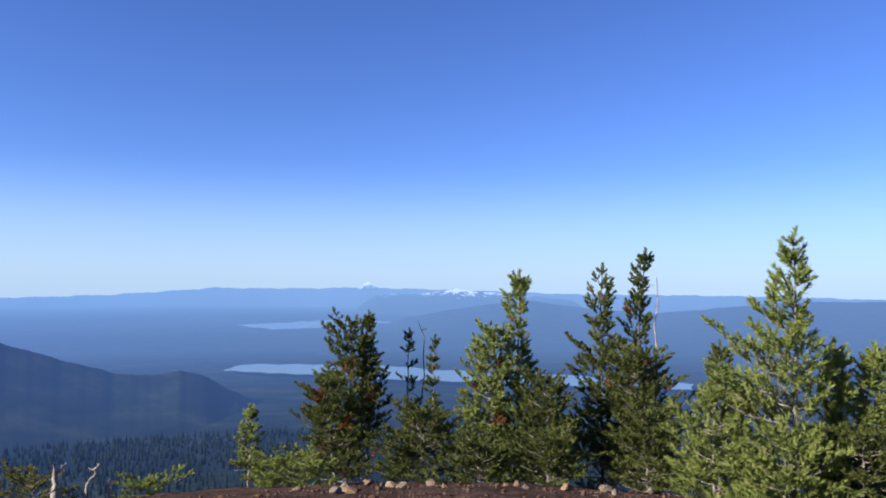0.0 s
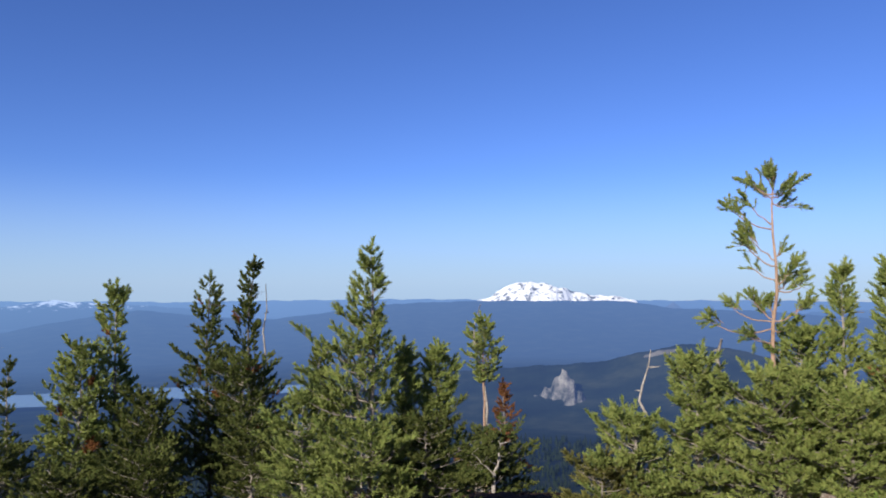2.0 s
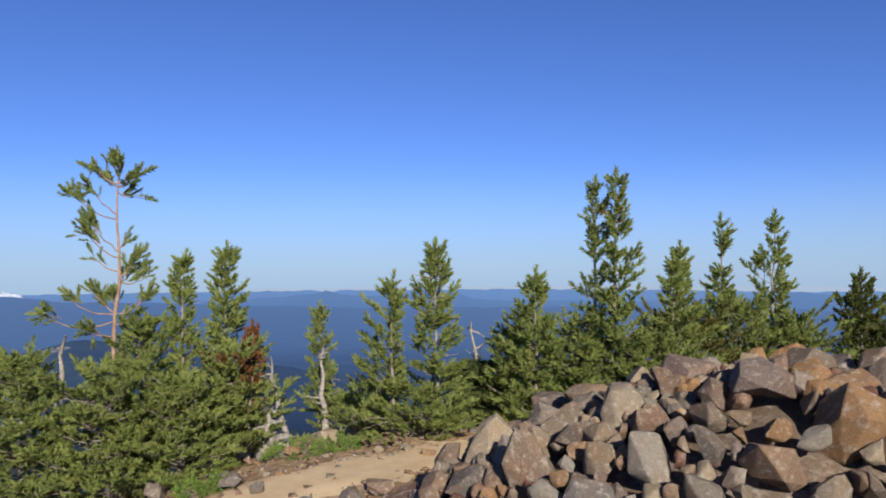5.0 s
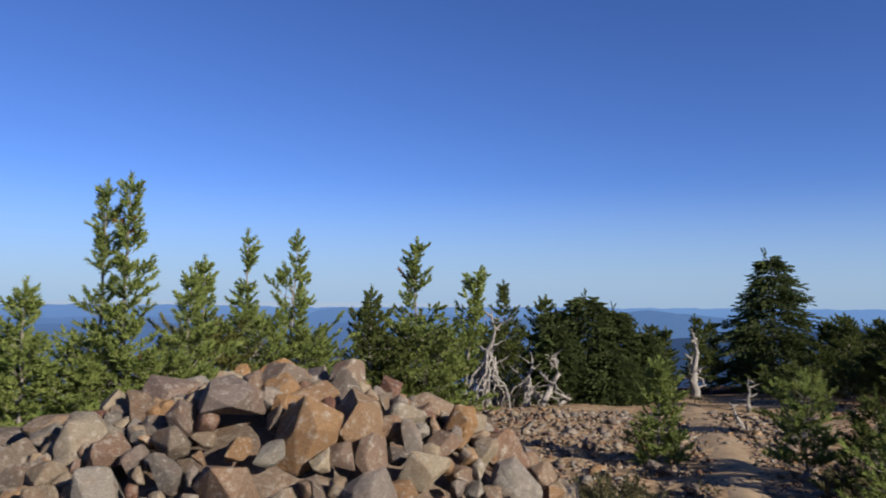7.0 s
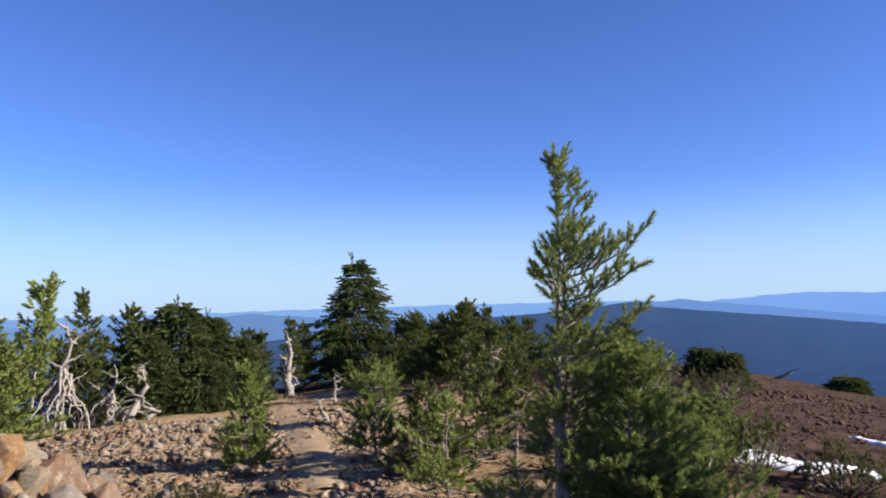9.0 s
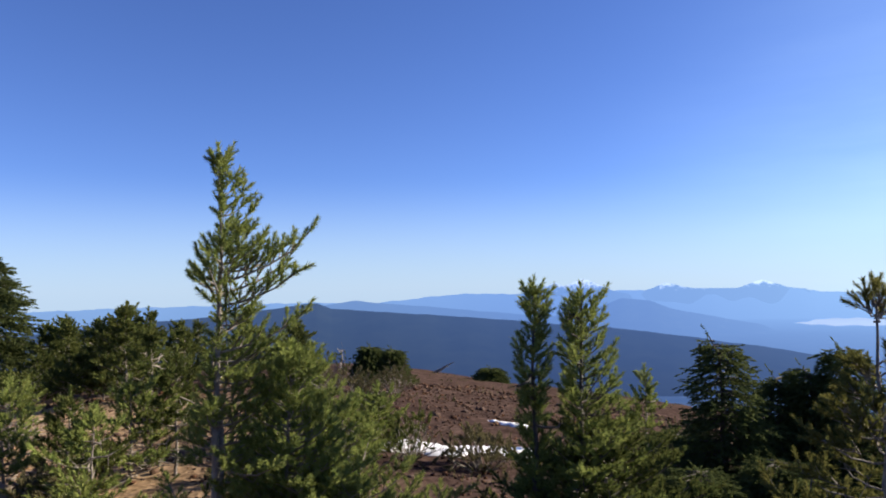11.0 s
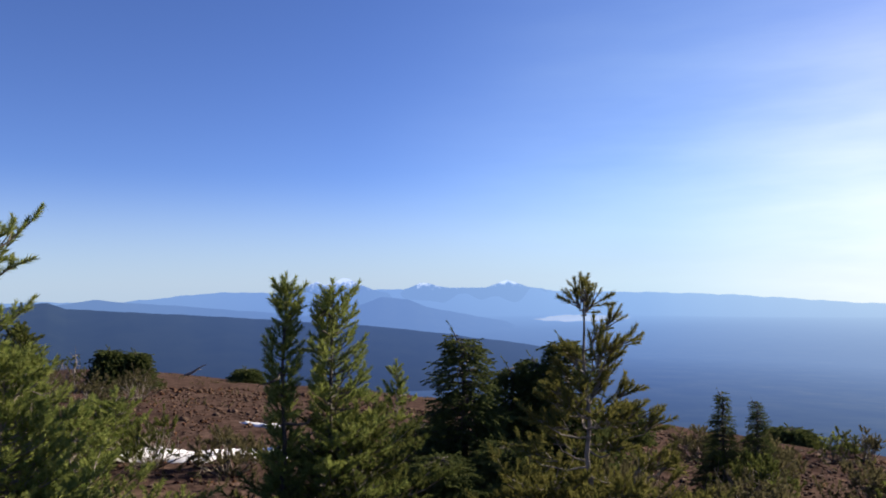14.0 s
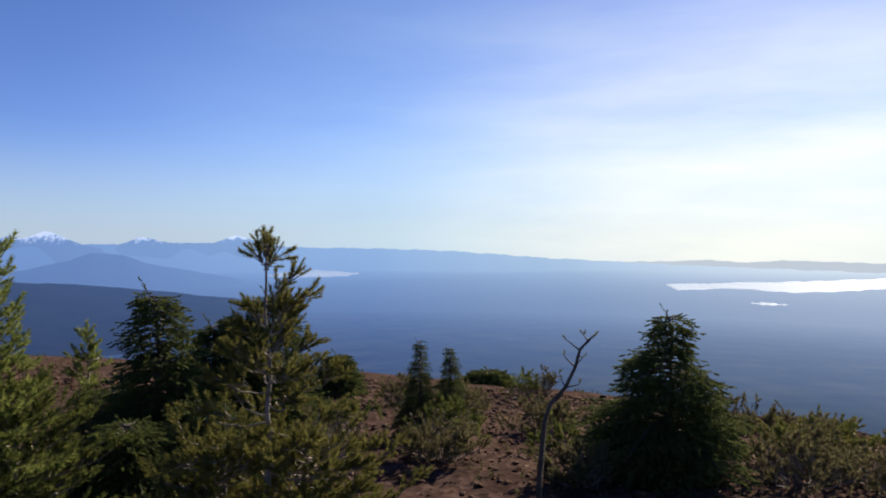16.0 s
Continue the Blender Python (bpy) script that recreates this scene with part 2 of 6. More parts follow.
# strength of the emissive painted haze, and its share by distance
HAZE_GLOW = 0.43
HAZE_STOPS = [(0.01, 0.0), (0.12, 0.33), (0.3, 0.66), (0.95, 1.0)]
SOIL = soil_material()
ROCK = rock_material("andesite", False, 0.95)
SCREE = rock_material("scree", True, 0.84)
CINDER = rock_material("red_brown_cinders", True, 0.38)
# far covers, each with the haze glow mixed into its shader
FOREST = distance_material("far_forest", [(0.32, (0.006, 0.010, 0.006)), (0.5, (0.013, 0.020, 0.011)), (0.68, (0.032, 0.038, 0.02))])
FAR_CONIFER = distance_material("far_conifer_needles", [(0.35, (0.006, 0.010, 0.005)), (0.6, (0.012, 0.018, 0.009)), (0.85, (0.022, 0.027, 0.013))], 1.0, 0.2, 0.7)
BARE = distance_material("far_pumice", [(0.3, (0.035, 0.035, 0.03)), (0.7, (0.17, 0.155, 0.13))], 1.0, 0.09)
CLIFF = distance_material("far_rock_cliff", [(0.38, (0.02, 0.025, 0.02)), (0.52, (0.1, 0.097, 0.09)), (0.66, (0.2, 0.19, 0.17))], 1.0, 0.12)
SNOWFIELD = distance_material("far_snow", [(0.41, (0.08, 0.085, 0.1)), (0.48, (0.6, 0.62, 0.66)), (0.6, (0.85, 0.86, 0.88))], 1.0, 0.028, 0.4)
# shade painted in: darker copy of the far forest under thinner haze
SHADED_FOREST = distance_material("far_shaded_forest", [(0.32, (0.003, 0.005, 0.005)), (0.68, (0.009, 0.012, 0.009))], 1.0, 0.02, 0.6)
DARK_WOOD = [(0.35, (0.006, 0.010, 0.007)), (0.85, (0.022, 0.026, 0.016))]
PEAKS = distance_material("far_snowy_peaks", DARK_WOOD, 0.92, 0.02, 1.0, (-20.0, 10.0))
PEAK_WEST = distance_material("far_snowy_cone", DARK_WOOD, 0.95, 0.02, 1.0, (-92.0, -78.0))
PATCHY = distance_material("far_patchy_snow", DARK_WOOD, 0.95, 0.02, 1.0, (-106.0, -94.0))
SNOW, _n, _l, _b = material("old_snow")
_t = noise_node(_n, _l, 3.0, 6, 0.6, coords(_n))
_l.new(ramp(_n, _l, _t.outputs["Fac"], [(0.3, (0.62, 0.62, 0.63)), (0.7, (0.85, 0.86, 0.88))]), _b.inputs["Base Color"])
_b.inputs["Roughness"].default_value = 0.6
bump(_n, _l, _b, _t.outputs["Fac"], 0.5, 0.05)
# sunlit cloud whiteness put in as emission, so the banks glow unlit
CLOUD, _n, _l, _b = material("far_cloud_glow")
_em = _n.new("ShaderNodeEmission")
_em.inputs["Color"].default_value, _em.inputs["Strength"].default_value = (0.66, 0.82, 1.05, 1), 0.36
_l.new(_em.outputs[0], _n["Material Output"].inputs["Surface"])
# lake water, made paler and bluer by the emissive painted haze
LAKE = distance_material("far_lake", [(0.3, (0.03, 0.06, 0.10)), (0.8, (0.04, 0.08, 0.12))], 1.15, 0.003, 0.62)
# sun glitter on the water painted as a pale base colour
GLITTER_LAKE = distance_material("far_lake_painted_glitter", [(0.3, (0.36, 0.42, 0.48)), (0.8, (0.42, 0.48, 0.54))], 1.15, 0.003, 0.2)
for _m, _r in ((LAKE, 0.15), (GLITTER_LAKE, 0.2)):
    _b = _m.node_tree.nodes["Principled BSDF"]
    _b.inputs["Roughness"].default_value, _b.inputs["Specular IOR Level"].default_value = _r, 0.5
PINE = needle_material("pine_needles", (0.076, 0.118, 0.029), (0.185, 0.222, 0.06), (0.3, 0.295, 0.105))
PINE_DARK = needle_material("dark_pine_needles", (0.034, 0.055, 0.016), (0.08, 0.1, 0.028), (0.17, 0.16, 0.055))
PINE_OLIVE = needle_material("olive_pine_needles", (0.065, 0.075, 0.02), (0.125, 0.125, 0.036), (0.21, 0.175, 0.065))
HEMLOCK = needle_material("hemlock_needles", (0.042, 0.06, 0.022), (0.085, 0.108, 0.038), (0.14, 0.15, 0.06))
RED_NEEDLES = needle_material("dead_red_needles", (0.10, 0.045, 0.02), (0.17, 0.07, 0.03), (0.24, 0.12, 0.05))
SHRUB = needle_material("low_shrub_leaves", (0.08, 0.14, 0.025), (0.16, 0.23, 0.05), (0.22, 0.28, 0.08))
DRY = needle_material("dry_heath", (0.06, 0.06, 0.03), (0.11, 0.10, 0.05), (0.17, 0.14, 0.08))
def sand_material(name, dark, light):
    m, n, l, b = material(name)
    t, g = noise_node(n, l, 2.4, 6, 0.6, coords(n)), noise_node(n, l, 60.0, 6, 0.7, coords(n))
    c = ramp(n, l, t.outputs["Fac"], [(0.3, dark), (0.7, light)])
    l.new(mix(n, l, 0.5, c, ramp(n, l, g.outputs["Fac"], [(0.3, (0.55, 0.52, 0.5)), (0.65, (1, 1, 1))]), "MULTIPLY"), b.inputs["Base Color"])
    b.inputs["Roughness"].default_value, b.inputs["Specular IOR Level"].default_value = 0.95, 0.0
    bump(n, l, b, g.outputs["Fac"], 0.5, 0.015)
    return m


SAND = sand_material("trodden_sand", (0.48, 0.345, 0.2), (0.62, 0.475, 0.3))
PATH_SOIL = sand_material("trodden_soil", (0.27, 0.19, 0.12), (0.4, 0.295, 0.19))
BARK = bark_material("grey_pine_bark", (0.08, 0.064, 0.052), (0.26, 0.225, 0.19))
BARK_RED = bark_material("reddish_pine_bark", (0.12, 0.07, 0.045), (0.30, 0.20, 0.14))
DEADWOOD = bark_material("bleached_deadwood", (0.085, 0.07, 0.06), (0.33, 0.295, 0.26), 22.0)
BARK_DARK = bark_material("dark_hemlock_bark", (0.03, 0.024, 0.02), (0.09, 0.075, 0.06))


# ---- mesh helpers ----
def mesh_np(name, verts, tris, mats, mat_index=None, smooth=False):
    me = bpy.data.meshes.new(name)
    verts, tris = np.asarray(verts, np.float32), np.asarray(tris, np.int32)
    me.vertices.add(len(verts))
    me.vertices.foreach_set("co", verts.ravel())
    k = tris.shape[1]
    me.loops.add(tris.size)
    me.loops.foreach_set("vertex_index", tris.ravel())
    me.polygons.add(len(tris))
    me.polygons.foreach_set("loop_start", np.arange(0, tris.size, k, dtype=np.int32))
    me.polygons.foreach_set("loop_total", np.full(len(tris), k, np.int32))
    for m in mats if isinstance(mats, (list, tuple)) else [mats]:
        me.materials.append(m)
    if mat_index is not None:
        me.polygons.foreach_set("material_index", np.asarray(mat_index, np.int32))
    if smooth:
        me.polygons.foreach_set("use_smooth", np.ones(len(tris), bool))
    me.update(calc_edges=True)
    return me


def part_np(name, acc, mat, parent, label="", smooth=True):
    v, f = acc.arrays()
    ob = new(name, mesh_np(name, v, f, mat, smooth=smooth))
    ob.parent = parent
    if label:
        tagged(ob, label)
    return ob


class Acc:
    """Collects triangles or quads of one part."""

    def __init__(self):
        self.v, self.f, self.n = [], [], 0

    def add(self, v, f):
        self.v.append(np.asarray(v, np.float32))
        self.f.append(np.asarray(f, np.int32) + self.n)
        self.n += len(v)

    def arrays(self):
        return np.concatenate(self.v), np.concatenate(self.f)

    def tube(self, pts, radii, sides=6):
        pts, radii = np.asarray(pts, float), np.asarray(radii, float)
        d = np.gradient(pts, axis=0)
        d /= np.linalg.norm(d, axis=1)[:, None] + 1e-9
        ref = np.array([1.0, 0.13, 0.07]) if abs(d[0, 2]) > 0.7 else np.array([0.05, 0.1, 1.0])
        a = np.cross(d, ref)
        a /= np.linalg.norm(a, axis=1)[:, None] + 1e-9
        b = np.cross(d, a)
        th = np.linspace(0, 2 * np.pi, sides, endpoint=False)
        ring = a[:, None] * np.cos(th)[None, :, None] + b[:, None] * np.sin(th)[None, :, None]
        v = (pts[:, None] + ring * radii[:, None, None]).reshape(-1, 3)
        k, f = len(pts), []
        for i in range(k - 1):
            for j in range(sides):
                j2 = (j + 1) % sides
                f.append((i * sides + j, (i + 1) * sides + j, i * sides + j2))
                f.append((i * sides + j2, (i + 1) * sides + j, (i + 1) * sides + j2))
        for j in range(1, sides - 1):
            f.append(((k - 1) * sides, (k - 1) * sides + j, (k - 1) * sides + j + 1))
        self.add(v, f)

    def tufts(self, templates, rng, pos, dirs, size):
        """Places needle tufts: rows of places, directions and lengths."""
        pos, dirs, size = np.asarray(pos, float), np.asarray(dirs, float), np.asarray(size, float)
        dirs = dirs / (np.linalg.norm(dirs, axis=1)[:, None] + 1e-9)
        rnd = rng.normal(size=dirs.shape)
        a = np.cross(dirs, rnd)
        a /= np.linalg.norm(a, axis=1)[:, None] + 1e-9
        b = np.cross(dirs, a)
        which = rng.integers(len(templates), size=len(pos))
        for k, tpl in enumerate(templates):
            i = np.where(which == k)[0]
            if not len(i):
                continue
            v = (tpl[None, :, 0, None] * a[i][:, None] + tpl[None, :, 1, None] * b[i][:, None] + tpl[None, :, 2, None] * dirs[i][:, None]) * size[i][:, None, None] + pos[i][:, None]
            v = v.reshape(-1, 3)
            self.add(v, np.arange(len(v)).reshape(-1, 3))


def tuft_template(seed, count, needle, width, open_low, open_high, flat=1.0, blunt=0.0):
    rng = np.random.default_rng(seed)
    out = []
    for _ in range(count):
        u = rng.uniform(0.0, 1.0) ** 0.8
        th = rng.uniform(0, 2 * np.pi)
        o = radians(open_low + (open_high - open_low) * u + rng.uniform(-12, 12))
        r = np.array([np.cos(th), np.sin(th) * flat, 0])
        d = r * np.sin(o) + np.array([0, 0, np.cos(o)])
        ln = needle * rng.uniform(0.75, 1.2) * (1 - blunt * u)
        side = np.cross(d, rng.normal(size=3))
        side /= np.linalg.norm(side)
        p = np.array([0, 0, u])
        out += [p - side * width / 2, p + side * width / 2, p + d * ln]
    return np.array(out)


def brush_template(seed, count, needle, width):
    """A bottle brush of needles round a shoot of length 1, closed at its tip, on a thin spindle."""
    rng = np.random.default_rng(seed)
    out = []
    bow = rng.normal(size=2) * 0.06
    for i in range(count):
        u = 0.04 + 0.96 * ((i + rng.random()) / count) ** 0.85
        th = 2.4 * i + rng.uniform(-0.5, 0.5)
        o = radians(60 - 32 * u + rng.uniform(-10, 10))
        d = np.array([math.cos(th) * math.sin(o), math.sin(th) * math.sin(o), math.cos(o)])
        side = np.cross(d, rng.normal(size=3))
        side /= np.linalg.norm(side)
        p = np.array([bow[0] * u * u, bow[1] * u * u, u])
        out += [p - side * width / 2, p + side * width / 2, p + d * needle * rng.uniform(0.8, 1.2) * (0.75 + 0.25 * math.sin(math.pi * u))]
    for k in range(3):
        t0, t1 = 2.094 * k, 2.094 * (k + 1)
        out += [np.array([0.05 * math.cos(t0), 0.05 * math.sin(t0), 0]), np.array([0.05 * math.cos(t1), 0.05 * math.sin(t1), 0]), np.array([bow[0], bow[1], 1.1])]
    return np.array(out)


PINE_TUFTS = {0: [brush_template(s, 40, 0.42, 0.08) for s in range(5)],
              1: [brush_template(s, 24, 0.43, 0.135) for s in range(5)],
              2: [brush_template(s, 13, 0.45, 0.23) for s in range(5)]}
HEM_TUFTS = {0: [tuft_template(20 + s, 30, 0.27, 0.075, 66, 20, 0.5) for s in range(4)],
             1: [tuft_template(20 + s, 18, 0.30, 0.115, 64, 20, 0.5) for s in range(4)],
             2: [tuft_template(20 + s, 17, 0.36, 0.16, 62, 20, 0.5) for s in range(4)]}


def fineness(x, y):
    """How finely a plant's needles are drawn: 0 close to the summit, 2 far from it."""
    d = math.hypot(x - 0.8, y + 0.6)
    return 0 if d < 6.1 else 1 if d < 12.5 else 2
LEAF_TUFTS = [tuft_template(40 + s, 40, 0.30, 0.10, 85, 30) for s in range(3)]


# ---- terrain ----
CREST = [(-332, 14, -16.3), (-300, 13, -15.5), (-260, 13, -15), (-238, 14, -14), (-216, 20, -12), (-203, 24, -11), (-185, 30, -9.2), (-170, 40, -7.4),
         (-160, 48, -5.8), (-150, 48, -5.4), (-138, 44, -6.2), (-128, 38, -7.0), (-110, 22, -8.2), (-92, 12, -9.5), (-78, 10, -10.6), (-68, 10, -11.6),
         (-58, 10, -14), (-45, 10.5, -16), (-20, 11, -16.2), (6, 12.5, -16.4), (28, 14, -16.3)]
VALLEY = [(5, -30), (90, -24), (150, -20), (260, -15.5), (400, -12.6), (700, -9.4), (1000, -7.7), (1800, -5.2), (3000, -3.5), (4000, -2.75), (4900, -2.5)]
C_AZ, C_D, C_E = (np.array([c[i] for c in CREST], float) for i in range(3))
C_Z = 1.6 + C_D * np.tan(np.radians(C_E))
V_R, V_E = (np.array([c[i] for c in VALLEY], float) for i in range(2))


def terrain(x, y, rough=True):
    x, y = np.asarray(x, float), np.asarray(y, float)
    r = np.hypot(x, y) + 1e-6
    az = np.degrees(np.arctan2(-x, y))
    az = np.where(az > 28, az - 360, az)
    dc, zc = np.interp(az, C_AZ, C_D), np.interp(az, C_AZ, C_Z)
    near = zc * np.clip(r / dc, 0, 1) ** 1.5
    over = np.maximum(r - dc, 0)
    slope = near - over * 0.27 - 0.004 * over ** 1.6
    valley = 1.6 + r * np.tan(np.radians(np.interp(np.log(r), np.log(V_R), V_E)))
    k = np.clip(over / 60, 0.02, 6)
    z = np.where(over > 0, np.maximum(slope, valley), near) + k * np.log1p(np.exp(-np.abs(slope - valley) / k)) * (over > 0)
    if rough:
        z = z + (0.035 * np.sin(x * 1.7 + 0.6 * y) * np.sin(y * 1.3 - 0.4 * x) + 0.02 * np.sin(3.9 * x + 1) * np.sin(4.3 * y)) * np.clip(r / 3, 0, 1)
    return z


def gz(x, y):
    return float(terrain(x, y))


def polar(az, r):
    a = np.radians(az)
    return -np.sin(a) * r, np.cos(a) * r


def build_ground():
    rings, segs = 230, 384
    rr = np.concatenate([[0.0], np.geomspace(0.35, 4900, rings)])
    az = np.linspace(0, 360, segs, endpoint=False)
    R, A = np.meshgrid(rr[1:], az, indexing="ij")
    x, y = polar(A, R)
    z = terrain(x, y)
    rng = np.random.default_rng(3)
    hills = np.zeros_like(z)
    for i in range(14):
        s = rng.uniform(0.0015, 0.006)
        a, p = rng.uniform(0, 2 * np.pi), rng.uniform(0, 6)
        hills += np.sin((x * np.cos(a) + y * np.sin(a)) * s + p) / (1 + s * 300)
    z += hills * np.clip((R - 250) / 900, 0, 1) * 2.0
    z += rng.normal(size=z.shape) * 0.012 * (R < 60) * np.clip(R / 3, 0, 1)
    v = np.concatenate([[[0, 0, gz(0, 0)]], np.stack([x, y, z], -1).reshape(-1, 3)])
    idx = 1 + np.arange(rings * segs).reshape(rings, segs)
    nxt = np.roll(idx, -1, axis=1)
    quads = np.stack([idx[:-1], nxt[:-1], nxt[1:], idx[1:]], -1).reshape(-1, 4)
    tri = np.concatenate([quads[:, [0, 1, 2]], quads[:, [0, 2, 3]], np.stack([np.zeros(segs, int), nxt[0], idx[0]], -1)])
    tri = tri[:, ::-1]
    cen = v[tri].mean(1)
    mi = (np.hypot(cen[:, 0], cen[:, 1]) > 75).astype(int)
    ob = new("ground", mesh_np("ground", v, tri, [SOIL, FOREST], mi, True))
    return tagged(ob, "stony tan and red-brown summit ground falling to forest", "ground", kind="structure")


def fractal(u, seed, octaves=5, base=1.0):
    rng = np.random.default_rng(seed)
    out, amp = np.zeros_like(u), 1.0
    for o in range(octaves):
        out += amp * np.sin(u * base * 2 ** o * rng.uniform(0.8, 1.2) + rng.uniform(0, 6.28))
        amp *= 0.55
    return out


def ridge(name, label, r, line, mat, rough=0.03, front=0.7, step=0.2, category="hill", kind="structure", relief=0.0, span_ends=True):
    """A far hill or range: its skyline as azimuth and elevation seen from the summit, at distance r."""
    la = np.array([p[0] for p in line][::-1], float)
    le = np.array([p[1] for p in line][::-1], float)
    az = np.arange(la[0], la[-1] + step / 2, step)
    seed = sum(map(ord, name)) + int(r)
    el = np.interp(az, la, le) + rough * fractal(az, seed, 5, 2.0)
    if span_ends:
        # the ends run out into the plain
        w = min(3.0, 0.15 * (az[-1] - az[0]))
        k = np.clip(np.minimum(az - az[0], az[-1] - az) / w, 0, 1)
        k = k * k * (3 - 2 * k)
        low = np.interp(np.log(r), np.log(V_R), V_E) - 0.5
        el = low + (el - low) * k
    rows = [(front, None)] + [(front + (1 - front) * k, k) for k in (0.15, 0.3, 0.45, 0.6, 0.72, 0.84, 0.93, 0.97)] + [(1.0, 1.0), (1.04, 0.8), (1.12, 0.2)]
    v = []
    top = 1.6 + r * np.tan(np.radians(el))
    for q, k in rows:
        rad = r * q * (1 + (0.012 if r > 1000 else 0.002) * fractal(az, seed + 3, 3, 0.5))
        x, y = polar(az, rad)
        foot = terrain(x, y, False) - 6
        if k is None:
            z = foot
        else:
            shape = k ** 1.25 if q <= 1 else k
            z = foot + (top - foot) * shape
            if 0 < k < 1 and q < 1:
                z = z + (top - foot) * relief * fractal(az + 40 * q, seed + 5, 5, 0.8) * (1 - k) * k * 3
            # never rises over its own skyline
            z = np.minimum(z, 1.6 + rad * (top - 1.6) / r - (1 - k) * 0.004 * r)
        v.append(np.stack([x, y, z], -1))
    n = len(az)
    v = np.concatenate(v)
    idx = np.arange(len(rows) * n).reshape(len(rows), n)
    quads = np.stack([idx[:-1, :-1], idx[1:, :-1], idx[1:, 1:], idx[:-1, 1:]], -1).reshape(-1, 4)
    ob = new(name, mesh_np(name, v, quads, mat, smooth=True))
    return tagged(ob, label, category, kind=kind)


def band(label, r, az0, az1, low, high, mat, seed):
    """A long low bank of cloud lying on the horizon."""
    az = np.linspace(az0, az1, 160)
    taper = np.sin(np.pi * np.linspace(0, 1, 160)) ** 0.35
    mid = (low + high) / 2
    v = []
    for q, half in ((1.0, -1), (0.995, -0.5), (0.99, 0), (0.995, 0.6), (1.0, 1)):
        e = mid + half * (high - low) / 2 * taper * (1 + 0.12 * fractal(az, seed * 10 + 5 + int(half * 2), 5, 0.8))
        x, y = polar(az, r * q)
        v.append(np.stack([x, y, 1.6 + r * q * np.tan(np.radians(e))], -1))
    idx = np.arange(5 * 160).reshape(5, 160)
    quads = np.stack([idx[:-1, :-1], idx[1:, :-1], idx[1:, 1:], idx[:-1, 1:]], -1).reshape(-1, 4)
    ob = new("cloud_bank", mesh_np("cloud_bank", np.concatenate(v), quads, mat, smooth=True))
    return tagged(ob, label, "cloud", kind="structure")


def lake(label, outline, mat=LAKE):
    """A lake by its shore line, as azimuth and elevation seen from the summit."""
    pts = []
    m = len(outline)
    for i in range(m):
        (a0, e0), (a1, e1) = outline[i], outline[(i + 1) % m]
        for k in range(8):
            f = k / 8
            pts.append((a0 + (a1 - a0) * f + 0.06 * math.sin(7.1 * (i + f) + a0), e0 + (e1 - e0) * f + 0.03 * math.sin(11 * (i + f))))
    bm = bmesh.new()
    vs = []
    for a, e in pts:
        r = min(0.93 * float(np.exp(np.interp(e, V_E, np.log(V_R)))), 4150.0)
        x, y = polar(a, r)
        vs.append(bm.verts.new((x, y, 1.6 + r * math.tan(radians(e)))))
    f = bm.faces.new(vs)
    bmesh.ops.triangulate(bm, faces=[f])
    me = bpy.data.meshes.new("lake")
    bm.to_mesh(me)
    me.materials.append(mat)
    ob = new("lake", me)
    return tagged(ob, label, "lake", kind="structure")


build_ground()
HORIZON = [(32, -1.97), (25, -1.79), (22, -1.58), (17.7, -1.22), (14.4, -1.25), (10, -1.22), (6.5, -1.1), (1, -1.2), (-10, -1.4), (-24, -1.3), (-33, -1.35),
           (-45, -1.4), (-62, -1.4), (-85, -1.4), (-100, -1.6), (-125, -1.4), (-140, -1.2), (-155, -1.05), (-161, -1.15), (-167.1, -0.6), (-170, -0.55), (-171.5, -0.68),
           (-173.5, -0.52), (-175.1, -0.6), (-180.1, -0.5), (-182, -0.46), (-186.5, -0.44), (-188.6, -0.44), (-192.4, -0.5),
           (-195.3, -0.8), (-200, -0.83), (-207, -1.08), (-214, -1.56), (-218, -1.8), (-225, -2.1), (-233, -2.35), (-238, -2.45), (-250, -2.3), (-290, -1.9), (-328, -1.97)]
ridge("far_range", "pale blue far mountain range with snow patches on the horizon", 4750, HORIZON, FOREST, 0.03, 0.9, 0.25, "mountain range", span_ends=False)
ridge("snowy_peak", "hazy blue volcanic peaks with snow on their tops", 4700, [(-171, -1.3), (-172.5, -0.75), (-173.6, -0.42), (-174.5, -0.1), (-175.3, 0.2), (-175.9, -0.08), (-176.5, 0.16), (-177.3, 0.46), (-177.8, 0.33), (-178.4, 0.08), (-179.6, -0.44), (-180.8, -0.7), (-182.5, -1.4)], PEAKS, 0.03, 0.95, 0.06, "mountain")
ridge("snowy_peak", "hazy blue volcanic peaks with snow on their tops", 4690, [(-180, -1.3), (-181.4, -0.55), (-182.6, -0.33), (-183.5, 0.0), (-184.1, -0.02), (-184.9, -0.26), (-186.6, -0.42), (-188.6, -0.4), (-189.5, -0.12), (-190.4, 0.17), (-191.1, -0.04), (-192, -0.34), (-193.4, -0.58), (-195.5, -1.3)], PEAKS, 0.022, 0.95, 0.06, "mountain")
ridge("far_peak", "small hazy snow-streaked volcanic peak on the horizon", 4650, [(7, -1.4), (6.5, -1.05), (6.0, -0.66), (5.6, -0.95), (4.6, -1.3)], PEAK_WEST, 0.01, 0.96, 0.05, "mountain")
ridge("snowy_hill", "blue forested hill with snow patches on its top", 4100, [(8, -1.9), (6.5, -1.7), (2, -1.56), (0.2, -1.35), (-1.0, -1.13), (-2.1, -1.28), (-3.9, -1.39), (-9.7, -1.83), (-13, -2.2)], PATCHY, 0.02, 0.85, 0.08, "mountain")
